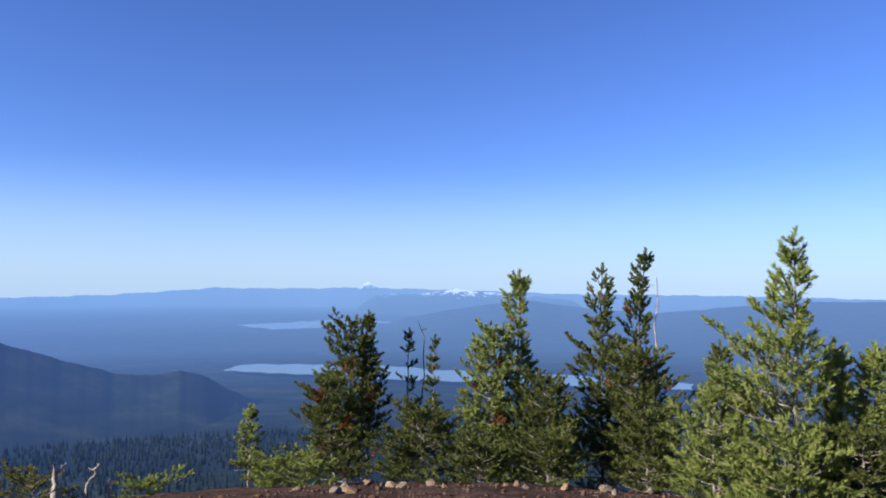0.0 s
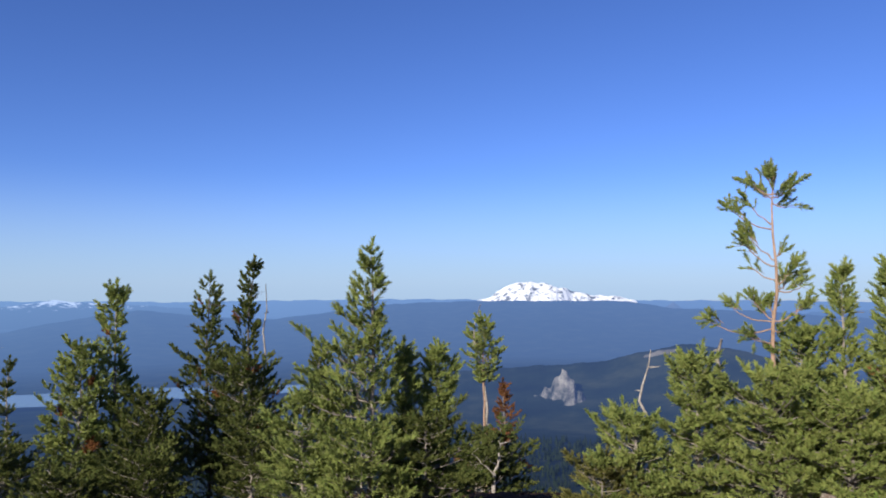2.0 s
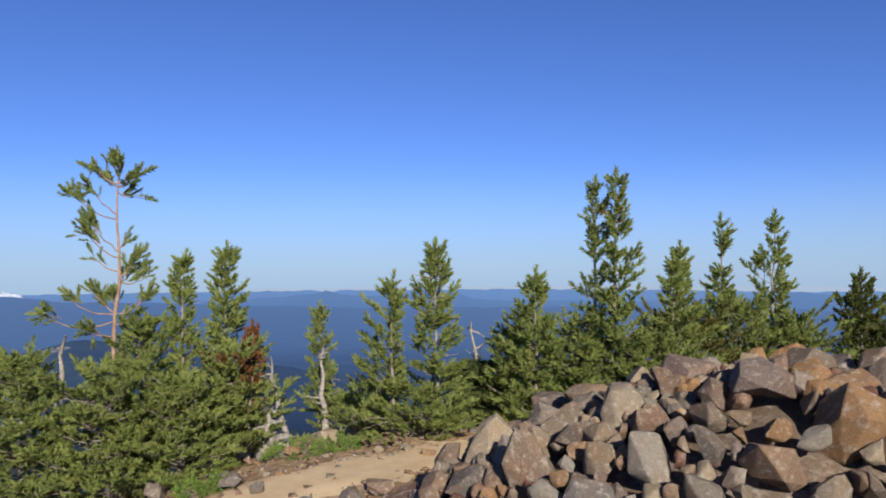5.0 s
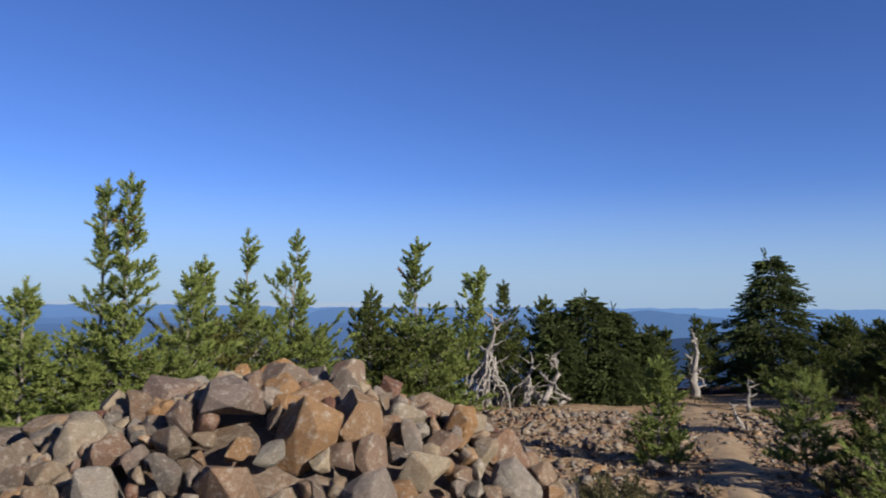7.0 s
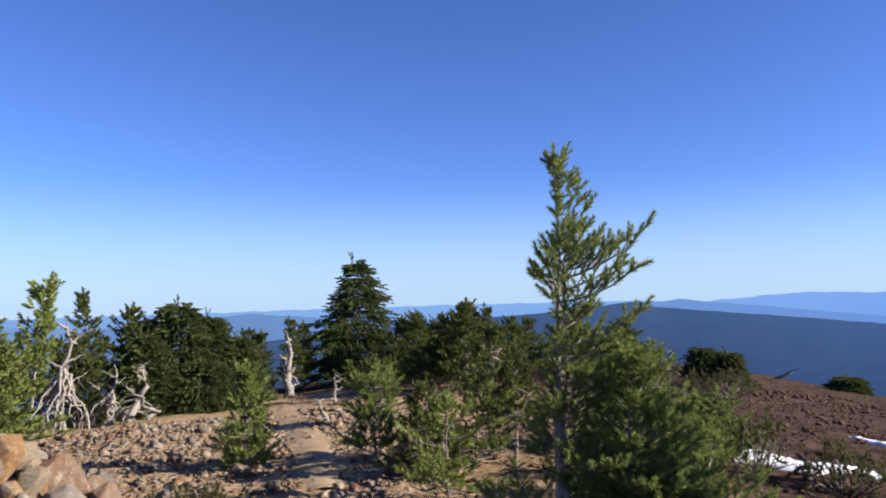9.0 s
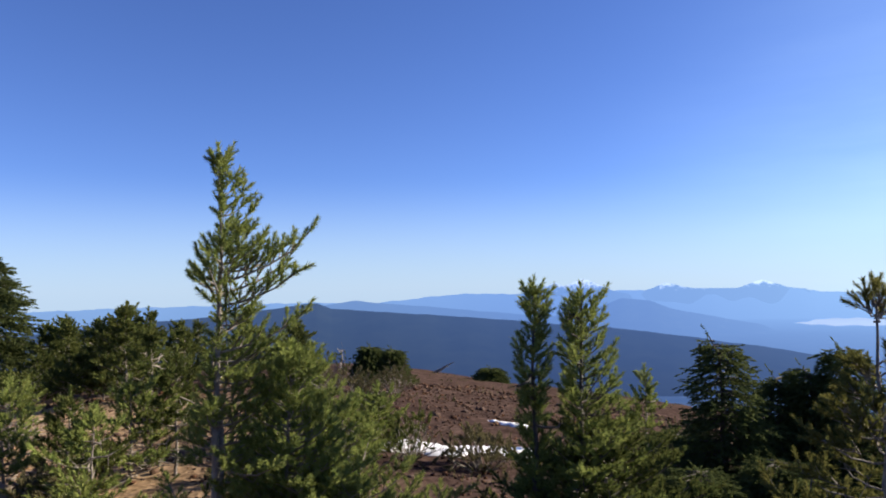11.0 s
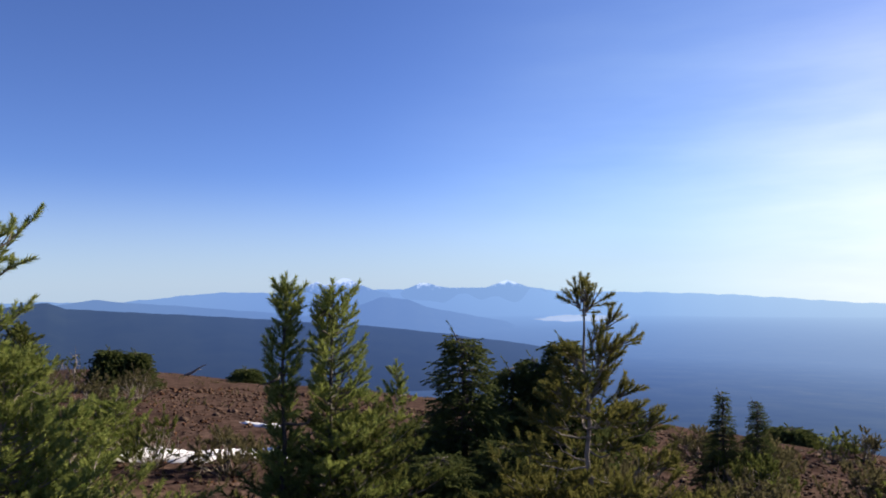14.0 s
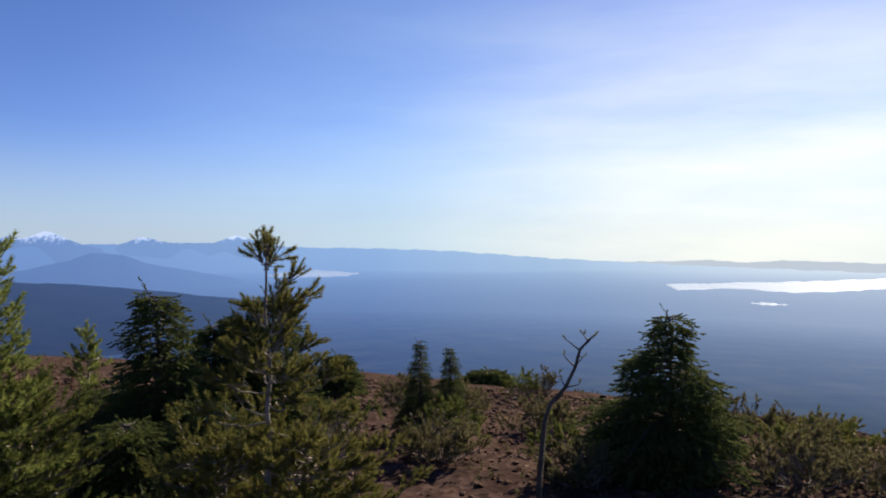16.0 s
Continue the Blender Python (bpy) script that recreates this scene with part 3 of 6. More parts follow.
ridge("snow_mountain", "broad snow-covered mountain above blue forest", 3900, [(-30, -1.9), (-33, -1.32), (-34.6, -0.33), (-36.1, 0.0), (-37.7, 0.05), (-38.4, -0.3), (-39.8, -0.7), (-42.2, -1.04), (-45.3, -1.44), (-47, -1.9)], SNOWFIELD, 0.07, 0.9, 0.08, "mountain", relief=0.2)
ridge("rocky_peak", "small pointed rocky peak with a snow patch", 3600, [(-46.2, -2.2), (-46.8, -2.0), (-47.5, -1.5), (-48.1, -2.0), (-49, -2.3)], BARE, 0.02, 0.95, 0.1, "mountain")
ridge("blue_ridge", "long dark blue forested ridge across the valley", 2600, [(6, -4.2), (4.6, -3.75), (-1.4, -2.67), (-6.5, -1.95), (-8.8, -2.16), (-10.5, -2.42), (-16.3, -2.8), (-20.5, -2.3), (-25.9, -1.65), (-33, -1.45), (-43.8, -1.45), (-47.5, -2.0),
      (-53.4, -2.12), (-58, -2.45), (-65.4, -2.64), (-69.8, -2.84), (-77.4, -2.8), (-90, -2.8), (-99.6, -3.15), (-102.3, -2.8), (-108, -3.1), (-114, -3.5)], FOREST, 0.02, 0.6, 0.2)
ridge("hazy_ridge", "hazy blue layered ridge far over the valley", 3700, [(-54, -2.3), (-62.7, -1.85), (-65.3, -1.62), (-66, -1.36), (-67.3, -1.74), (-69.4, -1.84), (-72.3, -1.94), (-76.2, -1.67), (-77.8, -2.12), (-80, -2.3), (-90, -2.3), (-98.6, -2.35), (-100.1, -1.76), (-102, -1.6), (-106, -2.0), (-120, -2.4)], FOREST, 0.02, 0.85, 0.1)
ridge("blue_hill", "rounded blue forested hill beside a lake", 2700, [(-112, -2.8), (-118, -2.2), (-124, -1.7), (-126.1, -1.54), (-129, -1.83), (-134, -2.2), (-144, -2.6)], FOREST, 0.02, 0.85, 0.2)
ridge("dark_ridge", "long dark blue forested ridge running down to the plain", 1300, [(-112, -5.2), (-128, -3.6), (-140, -2.5), (-148, -2.0), (-154.1, -1.32), (-156.3, -1.08), (-157.4, -1.56), (-162.5, -1.95), (-171, -2.65), (-180, -3.4), (-190, -4.6), (-197, -5.8)], SHADED_FOREST, 0.012, 0.55, 0.2)
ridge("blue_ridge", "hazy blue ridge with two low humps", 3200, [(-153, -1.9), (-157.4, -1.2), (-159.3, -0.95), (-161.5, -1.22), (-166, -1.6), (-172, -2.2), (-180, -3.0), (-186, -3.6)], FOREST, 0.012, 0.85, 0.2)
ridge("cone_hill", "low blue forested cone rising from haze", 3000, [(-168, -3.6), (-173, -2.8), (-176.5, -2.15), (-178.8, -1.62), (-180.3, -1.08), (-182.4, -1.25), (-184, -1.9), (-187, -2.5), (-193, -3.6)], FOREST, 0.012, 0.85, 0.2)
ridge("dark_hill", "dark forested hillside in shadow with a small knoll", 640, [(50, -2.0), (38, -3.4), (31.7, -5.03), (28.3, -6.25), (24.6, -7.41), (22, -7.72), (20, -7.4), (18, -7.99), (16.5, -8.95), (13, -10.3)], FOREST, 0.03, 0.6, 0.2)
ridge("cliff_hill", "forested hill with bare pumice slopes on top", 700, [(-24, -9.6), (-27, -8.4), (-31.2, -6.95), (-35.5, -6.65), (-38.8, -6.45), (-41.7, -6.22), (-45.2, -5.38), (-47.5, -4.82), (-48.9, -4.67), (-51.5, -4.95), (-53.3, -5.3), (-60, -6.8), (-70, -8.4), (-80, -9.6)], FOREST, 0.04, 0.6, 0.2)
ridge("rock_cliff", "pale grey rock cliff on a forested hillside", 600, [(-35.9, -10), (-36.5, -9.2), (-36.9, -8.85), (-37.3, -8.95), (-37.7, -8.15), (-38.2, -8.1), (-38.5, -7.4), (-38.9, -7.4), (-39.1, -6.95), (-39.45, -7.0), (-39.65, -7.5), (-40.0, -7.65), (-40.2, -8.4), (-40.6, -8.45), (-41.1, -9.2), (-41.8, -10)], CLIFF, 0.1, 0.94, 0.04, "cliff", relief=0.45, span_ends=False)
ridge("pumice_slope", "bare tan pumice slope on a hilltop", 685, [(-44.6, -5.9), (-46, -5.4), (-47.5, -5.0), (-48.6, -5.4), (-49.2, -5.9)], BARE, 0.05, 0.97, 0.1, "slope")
band("thin white cloud bank lying on the horizon", 4860, -48, -118, -1.75, -1.18, CLOUD, 1)
band("bright white cloud bank under the sun", 4860, -213, -262, -2.8, -1.75, CLOUD, 2)
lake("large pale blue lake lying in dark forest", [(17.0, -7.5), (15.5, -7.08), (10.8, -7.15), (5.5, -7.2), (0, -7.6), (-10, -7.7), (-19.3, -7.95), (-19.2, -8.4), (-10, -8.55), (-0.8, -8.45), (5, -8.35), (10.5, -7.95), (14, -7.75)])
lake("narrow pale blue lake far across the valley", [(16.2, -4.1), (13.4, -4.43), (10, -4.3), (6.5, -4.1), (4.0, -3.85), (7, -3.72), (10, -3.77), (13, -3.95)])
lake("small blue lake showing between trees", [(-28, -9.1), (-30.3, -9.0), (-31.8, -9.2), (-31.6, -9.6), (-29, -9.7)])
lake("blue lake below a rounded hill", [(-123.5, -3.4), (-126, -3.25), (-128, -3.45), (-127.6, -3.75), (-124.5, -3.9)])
lake("lake painted pale for sun glitter in the hazy plain", [(-192.4, -3.0), (-194.3, -2.66), (-196.7, -2.58), (-199.9, -2.83), (-198.8, -3.09), (-194.9, -3.14)], GLITTER_LAKE)
lake("large lake painted pale for its shine under the sun", [(-223.9, -3.6), (-231.8, -3.26), (-234.7, -3.1), (-238.4, -2.86), (-250, -2.7), (-250, -3.5), (-238.4, -3.5), (-236.1, -3.78), (-232.6, -4.02), (-228.8, -3.8), (-224.8, -4.05)], GLITTER_LAKE)
lake("small pond painted pale for sun glitter in dark forest", [(-229.9, -4.85), (-231, -4.78), (-232.4, -4.9), (-231, -4.98)], GLITTER_LAKE)


# ---- trees ----
def root(name, x, y, label, category, group=""):
    ob = new(name)
    ob.location = (x, y, gz(x, y) - 0.04)
    ob.empty_display_size = 0.2
    return tagged(ob, label, category, group)


def bend(rng, a, b, n, wobble):
    """A wandering line from a to b."""
    a, b = np.asarray(a, float), np.asarray(b, float)
    u = np.linspace(0, 1, n)
    off = np.cumsum(rng.normal(size=(n, 3)), axis=0)
    off -= u[:, None] * off[-1]
    off[:, 2] *= 0.3
    return a + (b - a) * u[:, None] + off * wobble


def reach_by(profile, view, u, a, spare):
    """How far a bough reaches at the height u in the direction a, by a lopsided outline shaped to fit the camera's
    view.
    """
    us = [p[0] for p in profile][::-1]
    left, right = (float(np.interp(u, us, [p[i] for p in profile][::-1])) for i in (1, 2))
    c = math.cos(a - radians(view))
    side = right if c > 0 else left
    return max(side * abs(c) + 0.5 * (abs(left) + abs(right)) * (1 - abs(c)) - spare, 0.0)


def finish_tree(ob, h, trunk, limbs, needles, bark, leaf):
    """Brings a tree to its height and links its parts."""
    k = h / max(float(a[:, 2].max()) for a in needles.v)
    for acc in (trunk, limbs, needles):
        for a in acc.v:
            a[:, 2] *= k
    part_np("trunk", trunk, bark, ob)
    tagged(part_np("crown_wood", limbs, bark, ob), kind="stuff")
    tagged(part_np("foliage", needles, leaf, ob, smooth=False), kind="stuff")
    return k


def pine(x, y, top, seed, spread=0.8, bare=0.12, lean=(0, 0), density=1.0, tuft=0.24, mat=None, bark=None, droop=0.0, dead=0, label="", name="pine_tree", taper=0.75, tipped=0.12, group="summit pines", view=0.0, profile=None, open_side=None, rust=0.0, gap=1.0):
    """A wind-worn pine: whorls of limbs that turn up at their ends, side shoots, and a needle brush on every shoot. top: height of its tip in the world."""
    rng = np.random.default_rng(seed)
    ob = root(name, x, y, label or "wind-worn green pine with upswept needle brushes", "tree", group)
    h = top - ob.location.z
    lod = fineness(x, y)
    tuft = tuft * (0.66, 0.66, 0.72)[lod]
    trunk, limbs, needles = Acc(), Acc(), Acc()
    P, D, S = [], [], []
    up = np.array([0.0, 0.0, 1.0])

    def brush(p, d, size):
        d = d / (np.linalg.norm(d) + 1e-9)
        P.append(p), D.append(d), S.append(size)

    line = bend(rng, (0, 0, 0), (lean[0], lean[1], h - tuft), 12, 0.005 * h)
    knots = np.linspace(0, 1, 12)
    trunk.tube(line, np.linspace(1, 0.16, 12) * (0.0085 * h + 0.008), 8)
    step = gap * 0.42 * min(max(0.055 * h, 0.8 * tuft), 1.3 * tuft)
    phase, turn = rng.uniform(0, 6.28, 4), rng.uniform(0, 6.28)
    zs = bare * h
    while zs < h - 1.15 * tuft:
        f = zs / (h - tuft)
        u = max((zs - bare * h) / (h * (1 - bare)), 0)
        p0 = np.array([np.interp(f, knots, line[:, k]) for k in range(3)])
        turn += 2.4
        count = 3
        for b in range(count):
            if rng.random() > density:
                continue
            a = turn + 6.283 * b / count + rng.uniform(-0.6, 0.6)
            if open_side is not None and math.cos(a - radians(open_side)) > 0.6 and rng.random() < 0.7:
                continue
            out, across = np.array([math.cos(a), math.sin(a), 0]), np.array([-math.sin(a), math.cos(a), 0])
            ln = spread * (1.15 if taper >= 0.6 else 1.3) * (1 - u) ** taper * rng.uniform(0.55, 1.15)
            if profile:
                ln = reach_by(profile, view, zs / h + 0.45 * tuft / h, a, 0.0) * rng.uniform(0.72, 1.1)
                if ln < 0.05:
                    continue
            # lobes: some sides and heights grow out further
            ln *= 1 + 0.18 * math.sin(2 * a + phase[0] + 5 * u) * math.sin(9 * u + phase[1]) + 0.15 * math.sin(a + phase[2])
            # the brush at the end makes up the last of the reach
            lift = 0.0 + 0.55 * u - droop + rng.uniform(-0.35, 0.35)
            ln = max(ln - tuft * (0.8 - 0.35 * min(u, 1)), 0.03)
            n = 5
            t = np.linspace(0, 1, n)[:, None]
            c = p0 + out * ln * (t - 0.12 * t ** 2) + across * ln * rng.uniform(-0.15, 0.15) * t ** 2 + up * ln * (lift * 0.6 * t + (0.2 + 0.12 * u) * t ** 2.5)
            c += np.cumsum(rng.normal(size=(n, 3)), 0) * 0.015 * ln * t
            limbs.tube(c, np.linspace(0.0085, 0.0035, n) * (0.45 + ln), 4 if lod == 0 else 3)
            tang = c[-1] - c[-2]
            tang = tang / np.linalg.norm(tang)
            # a hand of brushes at the end
            brush(c[-1], tang * 0.9 + out * 0.25 + up * (0.25 + 0.3 * u) + rng.normal(size=3) * 0.15, tuft * rng.uniform(0.85, 1.1))
            for sgn in (-1, 1):
                if rng.random() < 0.85:
                    brush(c[-1] - tang * 0.1 * tuft, tang * 0.7 + across * sgn * rng.uniform(0.5, 1.1) + up * rng.uniform(0.0, 0.5), tuft * rng.uniform(0.65, 0.9))
            if rng.random() < 0.5:
                brush(c[-1] - tang * 0.2 * tuft, tang * 0.4 + up * 0.9 + across * rng.uniform(-0.4, 0.4), tuft * rng.uniform(0.6, 0.8))
            # side shoots further in, alternating, shorter towards the tip
            sgn, w = rng.choice((-1, 1)), 1.0 - 0.5 * tuft / max(ln, 0.05)
            while w > tipped:
                q = np.array([np.interp(w, t[:, 0], c[:, k]) for k in range(3)])
                d = tang * 0.55 + across * sgn * rng.uniform(0.55, 0.95) + up * rng.uniform(0.0, 0.6)
                d /= np.linalg.norm(d)
                run = (1 - w) * ln * rng.uniform(0.2, 0.6)
                if run > 0.6 * tuft:
                    e = q + d * run
                    limbs.tube([q, e], [0.0055, 0.0035], 3)
                    if run > 0.9 * tuft:
                        brush(q + d * run * 0.4, d + up * 0.5 + tang * rng.uniform(-0.3, 0.6), tuft * rng.uniform(0.6, 0.85))
                    q = e
                brush(q, d + up * 0.25 + rng.normal(size=3) * 0.12, tuft * rng.uniform(0.7, 1.0))
                sgn = -sgn
                w -= 0.42 * tuft / max(ln, 0.05) * rng.uniform(0.8, 1.25)
        zs += rng.uniform(0.8, 1.2) * step
    # the leader: an upright brush with a ring of smaller ones at its foot
    brush(line[-1], up + rng.normal(size=3) * 0.05, tuft * 1.05)
    for k in range(5):
        a = 1.2566 * k + rng.uniform(-0.3, 0.3)
        brush(line[-1] - up * rng.uniform(0.0, 0.25) * tuft, np.array([0.85 * math.cos(a), 0.85 * math.sin(a), 0.8]), tuft * rng.uniform(0.65, 0.9))
    for _ in range(dead):
        k = rng.uniform(0.05, 0.93)
        p0 = np.array([np.interp(k, knots, line[:, j]) for j in range(3)])
        a = rng.uniform(0, 6.28)
        e = p0 + np.array([math.cos(a), math.sin(a), rng.uniform(-0.3, 0.5)]) * spread * rng.uniform(0.5, 1.0) * (1.1 - 0.7 * k)
        c = bend(rng, p0, e, 6, 0.03)
        limbs.tube(c, np.linspace(0.012, 0.003, 6), 3)
        limbs.tube([c[3], c[3] + rng.normal(size=3) * 0.12], [0.005, 0.002], 3)
    P, D, S = np.array(P), np.array(D), np.array(S)
    # dead sprays keep together
    red = np.sin(P[:, 0] * 5.1 + seed) * np.sin(P[:, 2] * 4.3 + 2.0 * seed) > 1 - 0.55 * rust
    needles.tufts(PINE_TUFTS[lod], rng, P[~red], D[~red], S[~red])
    k = finish_tree(ob, h, trunk, limbs, needles, bark or BARK, mat or PINE)
    if red.any():
        brown = Acc()
        brown.tufts(PINE_TUFTS[lod], rng, P[red] * (1, 1, k), D[red], S[red])
        tagged(part_np("dead_sprays", brown, RED_NEEDLES, ob, "rust-red dead needles", smooth=False), kind="stuff")
    return ob


def hemlock(x, y, top, seed, spread=0.9, label="", density=1.0, name="hemlock_tree", squat=0.0, tuft=0.2, group="summit hemlocks", view=0.0, profile=None):
    """A dark hemlock: a cone of drooping sprays and a nodding tip."""
    rng = np.random.default_rng(seed)
    ob = root(name, x, y, label or "dark green hemlock with drooping sprays", "tree", group)
    h = top - ob.location.z
    trunk, limbs, needles = Acc(), Acc(), Acc()
    line = bend(rng, (0, 0, 0), (0.03 * h, 0.02 * h, h), 12, 0.006 * h)
    line[-1] += (0.04 * h, 0, -0.01 * h)
    trunk.tube(line, np.linspace(1, 0.1, 12) * (0.016 * h + 0.015), 8)
    P, D, S = [], [], []
    zs = 0.05 * h
    while zs < 0.965 * h:
        u = zs / h
        p0 = np.array([np.interp(u, np.linspace(0, 1, 12), line[:, k]) for k in range(3)])
        turn, boughs = rng.uniform(0, 6.28), int(rng.integers(7, 10))
        tier = rng.uniform(0.78, 1.08)
        for b in range(boughs):
            if rng.random() > density:
                continue
            a = turn + 6.283 * b / boughs + rng.uniform(-0.35, 0.35)
            out, across = np.array([math.cos(a), math.sin(a), 0]), np.array([-math.sin(a), math.cos(a), 0])
            prof = (1 - u) ** (0.85 - 0.45 * squat)
            ln = spread * prof * rng.uniform(0.6, 1.15) * tier + 0.05
            if profile:
                ln = max(reach_by(profile, view, u - 0.02, a, tuft * 0.3), 0.03) * rng.uniform(0.6, 1.12) * tier
            # a bough that rises, sags and lifts its tip
            t = np.linspace(0, 1, 7)[:, None]
            sag = 0.5 + 0.4 * rng.random() - 0.25 * u
            c = p0 + out * ln * t + across * ln * rng.uniform(-0.12, 0.12) * t ** 2 + np.array([0, 0, 1]) * ln * (0.3 * t - sag * t ** 2 + 0.12 * t ** 5)
            c[:, 2] += rng.uniform(-0.03, 0.03) * h
            limbs.tube(c, np.linspace(0.014, 0.003, 7) * (0.5 + ln), 4)
            for w in np.linspace(0.22, 1.0, max(3, int(ln / (tuft * (0.3, 0.36, 0.4)[fineness(x, y)])))):
                q = np.array([np.interp(w, t[:, 0], c[:, k]) for k in range(3)])
                P.append(q), D.append(out + across * rng.uniform(-0.3, 0.3) + np.array([0, 0, -0.2 + 0.3 * w])), S.append(tuft * rng.uniform(0.55, 0.9))
                for sgn in (-1, 1):
                    # side sprays, shorter towards the tip, that hang at their ends
                    run = min(0.6 * ln, 0.5) * (1.08 - w) * rng.uniform(0.6, 1.1)
                    for k in range(max(1, int(run / (tuft * 0.5)) + 1)):
                        f = (k + rng.random()) * tuft * 0.5
                        P.append(q + across * sgn * f + out * f * 0.5 + np.array([0, 0, -0.25 * f + rng.uniform(-0.03, 0.02)]))
                        D.append(out * 0.75 + across * sgn * rng.uniform(0.3, 0.9) + np.array([0, 0, -0.3 + rng.uniform(-0.25, 0.25)]))
                        S.append(tuft * rng.uniform(0.55, 0.95))
        zs += rng.uniform(0.8, 1.2) * h * (0.03 + 0.02 * (1 - u))
    for k in range(4):
        P.append(line[-1] - np.array([0, 0, 0.08 * k])), D.append([0.5 * (k == 0), rng.uniform(-0.4, 0.4), 0.9]), S.append(tuft * 0.7)
    needles.tufts(HEM_TUFTS[fineness(x, y)], rng, P, D, S)
    finish_tree(ob, h, trunk, limbs, needles, BARK_DARK, HEMLOCK)
    return ob


def snag(x, y, top, seed, girth=0.09, limbs=8, reach=0.6, lean=(0, 0), twist=0.025, label="", name="dead_snag", mat=None, split=1, skirt=0):
    """A bleached dead tree: bent trunks and bare tapering limbs."""
    rng = np.random.default_rng(seed)
    ob = root(name, x, y, label or "bleached grey dead pine snag with bare limbs", "dead tree", "bleached snags")
    h = top - ob.location.z
    trunk = Acc()
    arms = []
    for s in range(split):
        a = rng.uniform(0, 6.28)
        e = np.array([lean[0], lean[1], h * (1 if s == 0 else rng.uniform(0.4, 0.8))]) + (np.array([math.cos(a), math.sin(a), 0]) * reach * 0.6 if s else 0)
        f0 = np.array([math.cos(a), math.sin(a), 0]) * (0.5 * girth * s)
        line = bend(rng, f0, e, 10, twist * h)
        trunk.tube(line, np.linspace(1, 0.15, 10) * girth * (1 if s == 0 else 0.6), 7)
        for _ in range(limbs):
            k = rng.uniform(0.15, 0.97)
            p0 = np.array([np.interp(k, np.linspace(0, 1, 10), line[:, j]) for j in range(3)])
            b = rng.uniform(0, 6.28)
            ln = reach * rng.uniform(0.35, 1.0) * (1.1 - 0.6 * k)
            e2 = p0 + np.array([math.cos(b), math.sin(b), rng.uniform(-0.5, 0.9)]) * ln
            c = bend(rng, p0, e2, 7, 0.06 * ln)
            arm = Acc()
            arm.tube(c, np.linspace(0.32, 0.06, 7) * girth, 5)
            if rng.random() < 0.6:
                arm.tube(bend(rng, c[3], c[3] + rng.normal(size=3) * ln * 0.35, 5, 0.04 * ln), np.linspace(0.18, 0.04, 5) * girth, 4)
            arms.append(arm)
        for _ in range(skirt):
            # long dead limbs hanging to the ground round the foot
            b = rng.uniform(0, 6.28)
            out = np.array([math.cos(b), math.sin(b), 0])
            p0 = np.array([0, 0, h * rng.uniform(0.3, 0.62)])
            e2 = out * reach * rng.uniform(0.5, 1.0)
            midp = (p0 + e2) / 2 + out * reach * 0.22 + np.array([0, 0, 0.1 * h])
            t = np.linspace(0, 1, 8)[:, None]
            c = (1 - t) ** 2 * p0 + 2 * t * (1 - t) * midp + t ** 2 * e2 + rng.normal(size=(8, 3)) * 0.02 * h
            arm = Acc()
            arm.tube(c, np.linspace(0.38, 0.12, 8) * girth, 5)
            arms.append(arm)
    part_np("trunk", trunk, mat or DEADWOOD, ob)
    for arm in arms:
        part_np("branch", arm, mat or DEADWOOD, ob)
    return ob


def shrub(x, y, height, width, seed, mat=None, label="", tuft=0.12, n=90, name="low_shrub", templates=None):
    """A low bush: many thin stems from one root, with leafy ends."""
    rng = np.random.default_rng(seed)
    ob = root(name, x, y, label or "low green shrub on stony ground", "shrub", "low shrubs")
    stems, leaves = Acc(), Acc()
    P, D, S = [], [], []
    for _ in range(n):
        a, rr = rng.uniform(0, 6.28), width * math.sqrt(rng.random())
        hh = height * (1 - 0.6 * (rr / width) ** 2) * rng.uniform(0.5, 1.05)
        e = np.array([math.cos(a) * rr, math.sin(a) * rr, hh])
        if rng.random() < 0.5:
            stems.tube(bend(rng, e * np.array([0.25, 0.25, 0]), e, 4, 0.02), np.linspace(0.007, 0.003, 4), 4)
        for k in (1.0, 0.7):
            P.append(e * np.array([1, 1, k])), D.append(e + rng.normal(size=3) * 0.25 * height + [0, 0, 0.3 * height]), S.append(tuft * rng.uniform(0.7, 1.2))
    leaves.tufts(templates or LEAF_TUFTS, rng, P, D, S)
    tagged(part_np("stems", stems, BARK, ob), kind="stuff")
    tagged(part_np("foliage", leaves, mat or SHRUB, ob, smooth=False), kind="stuff")
    return ob


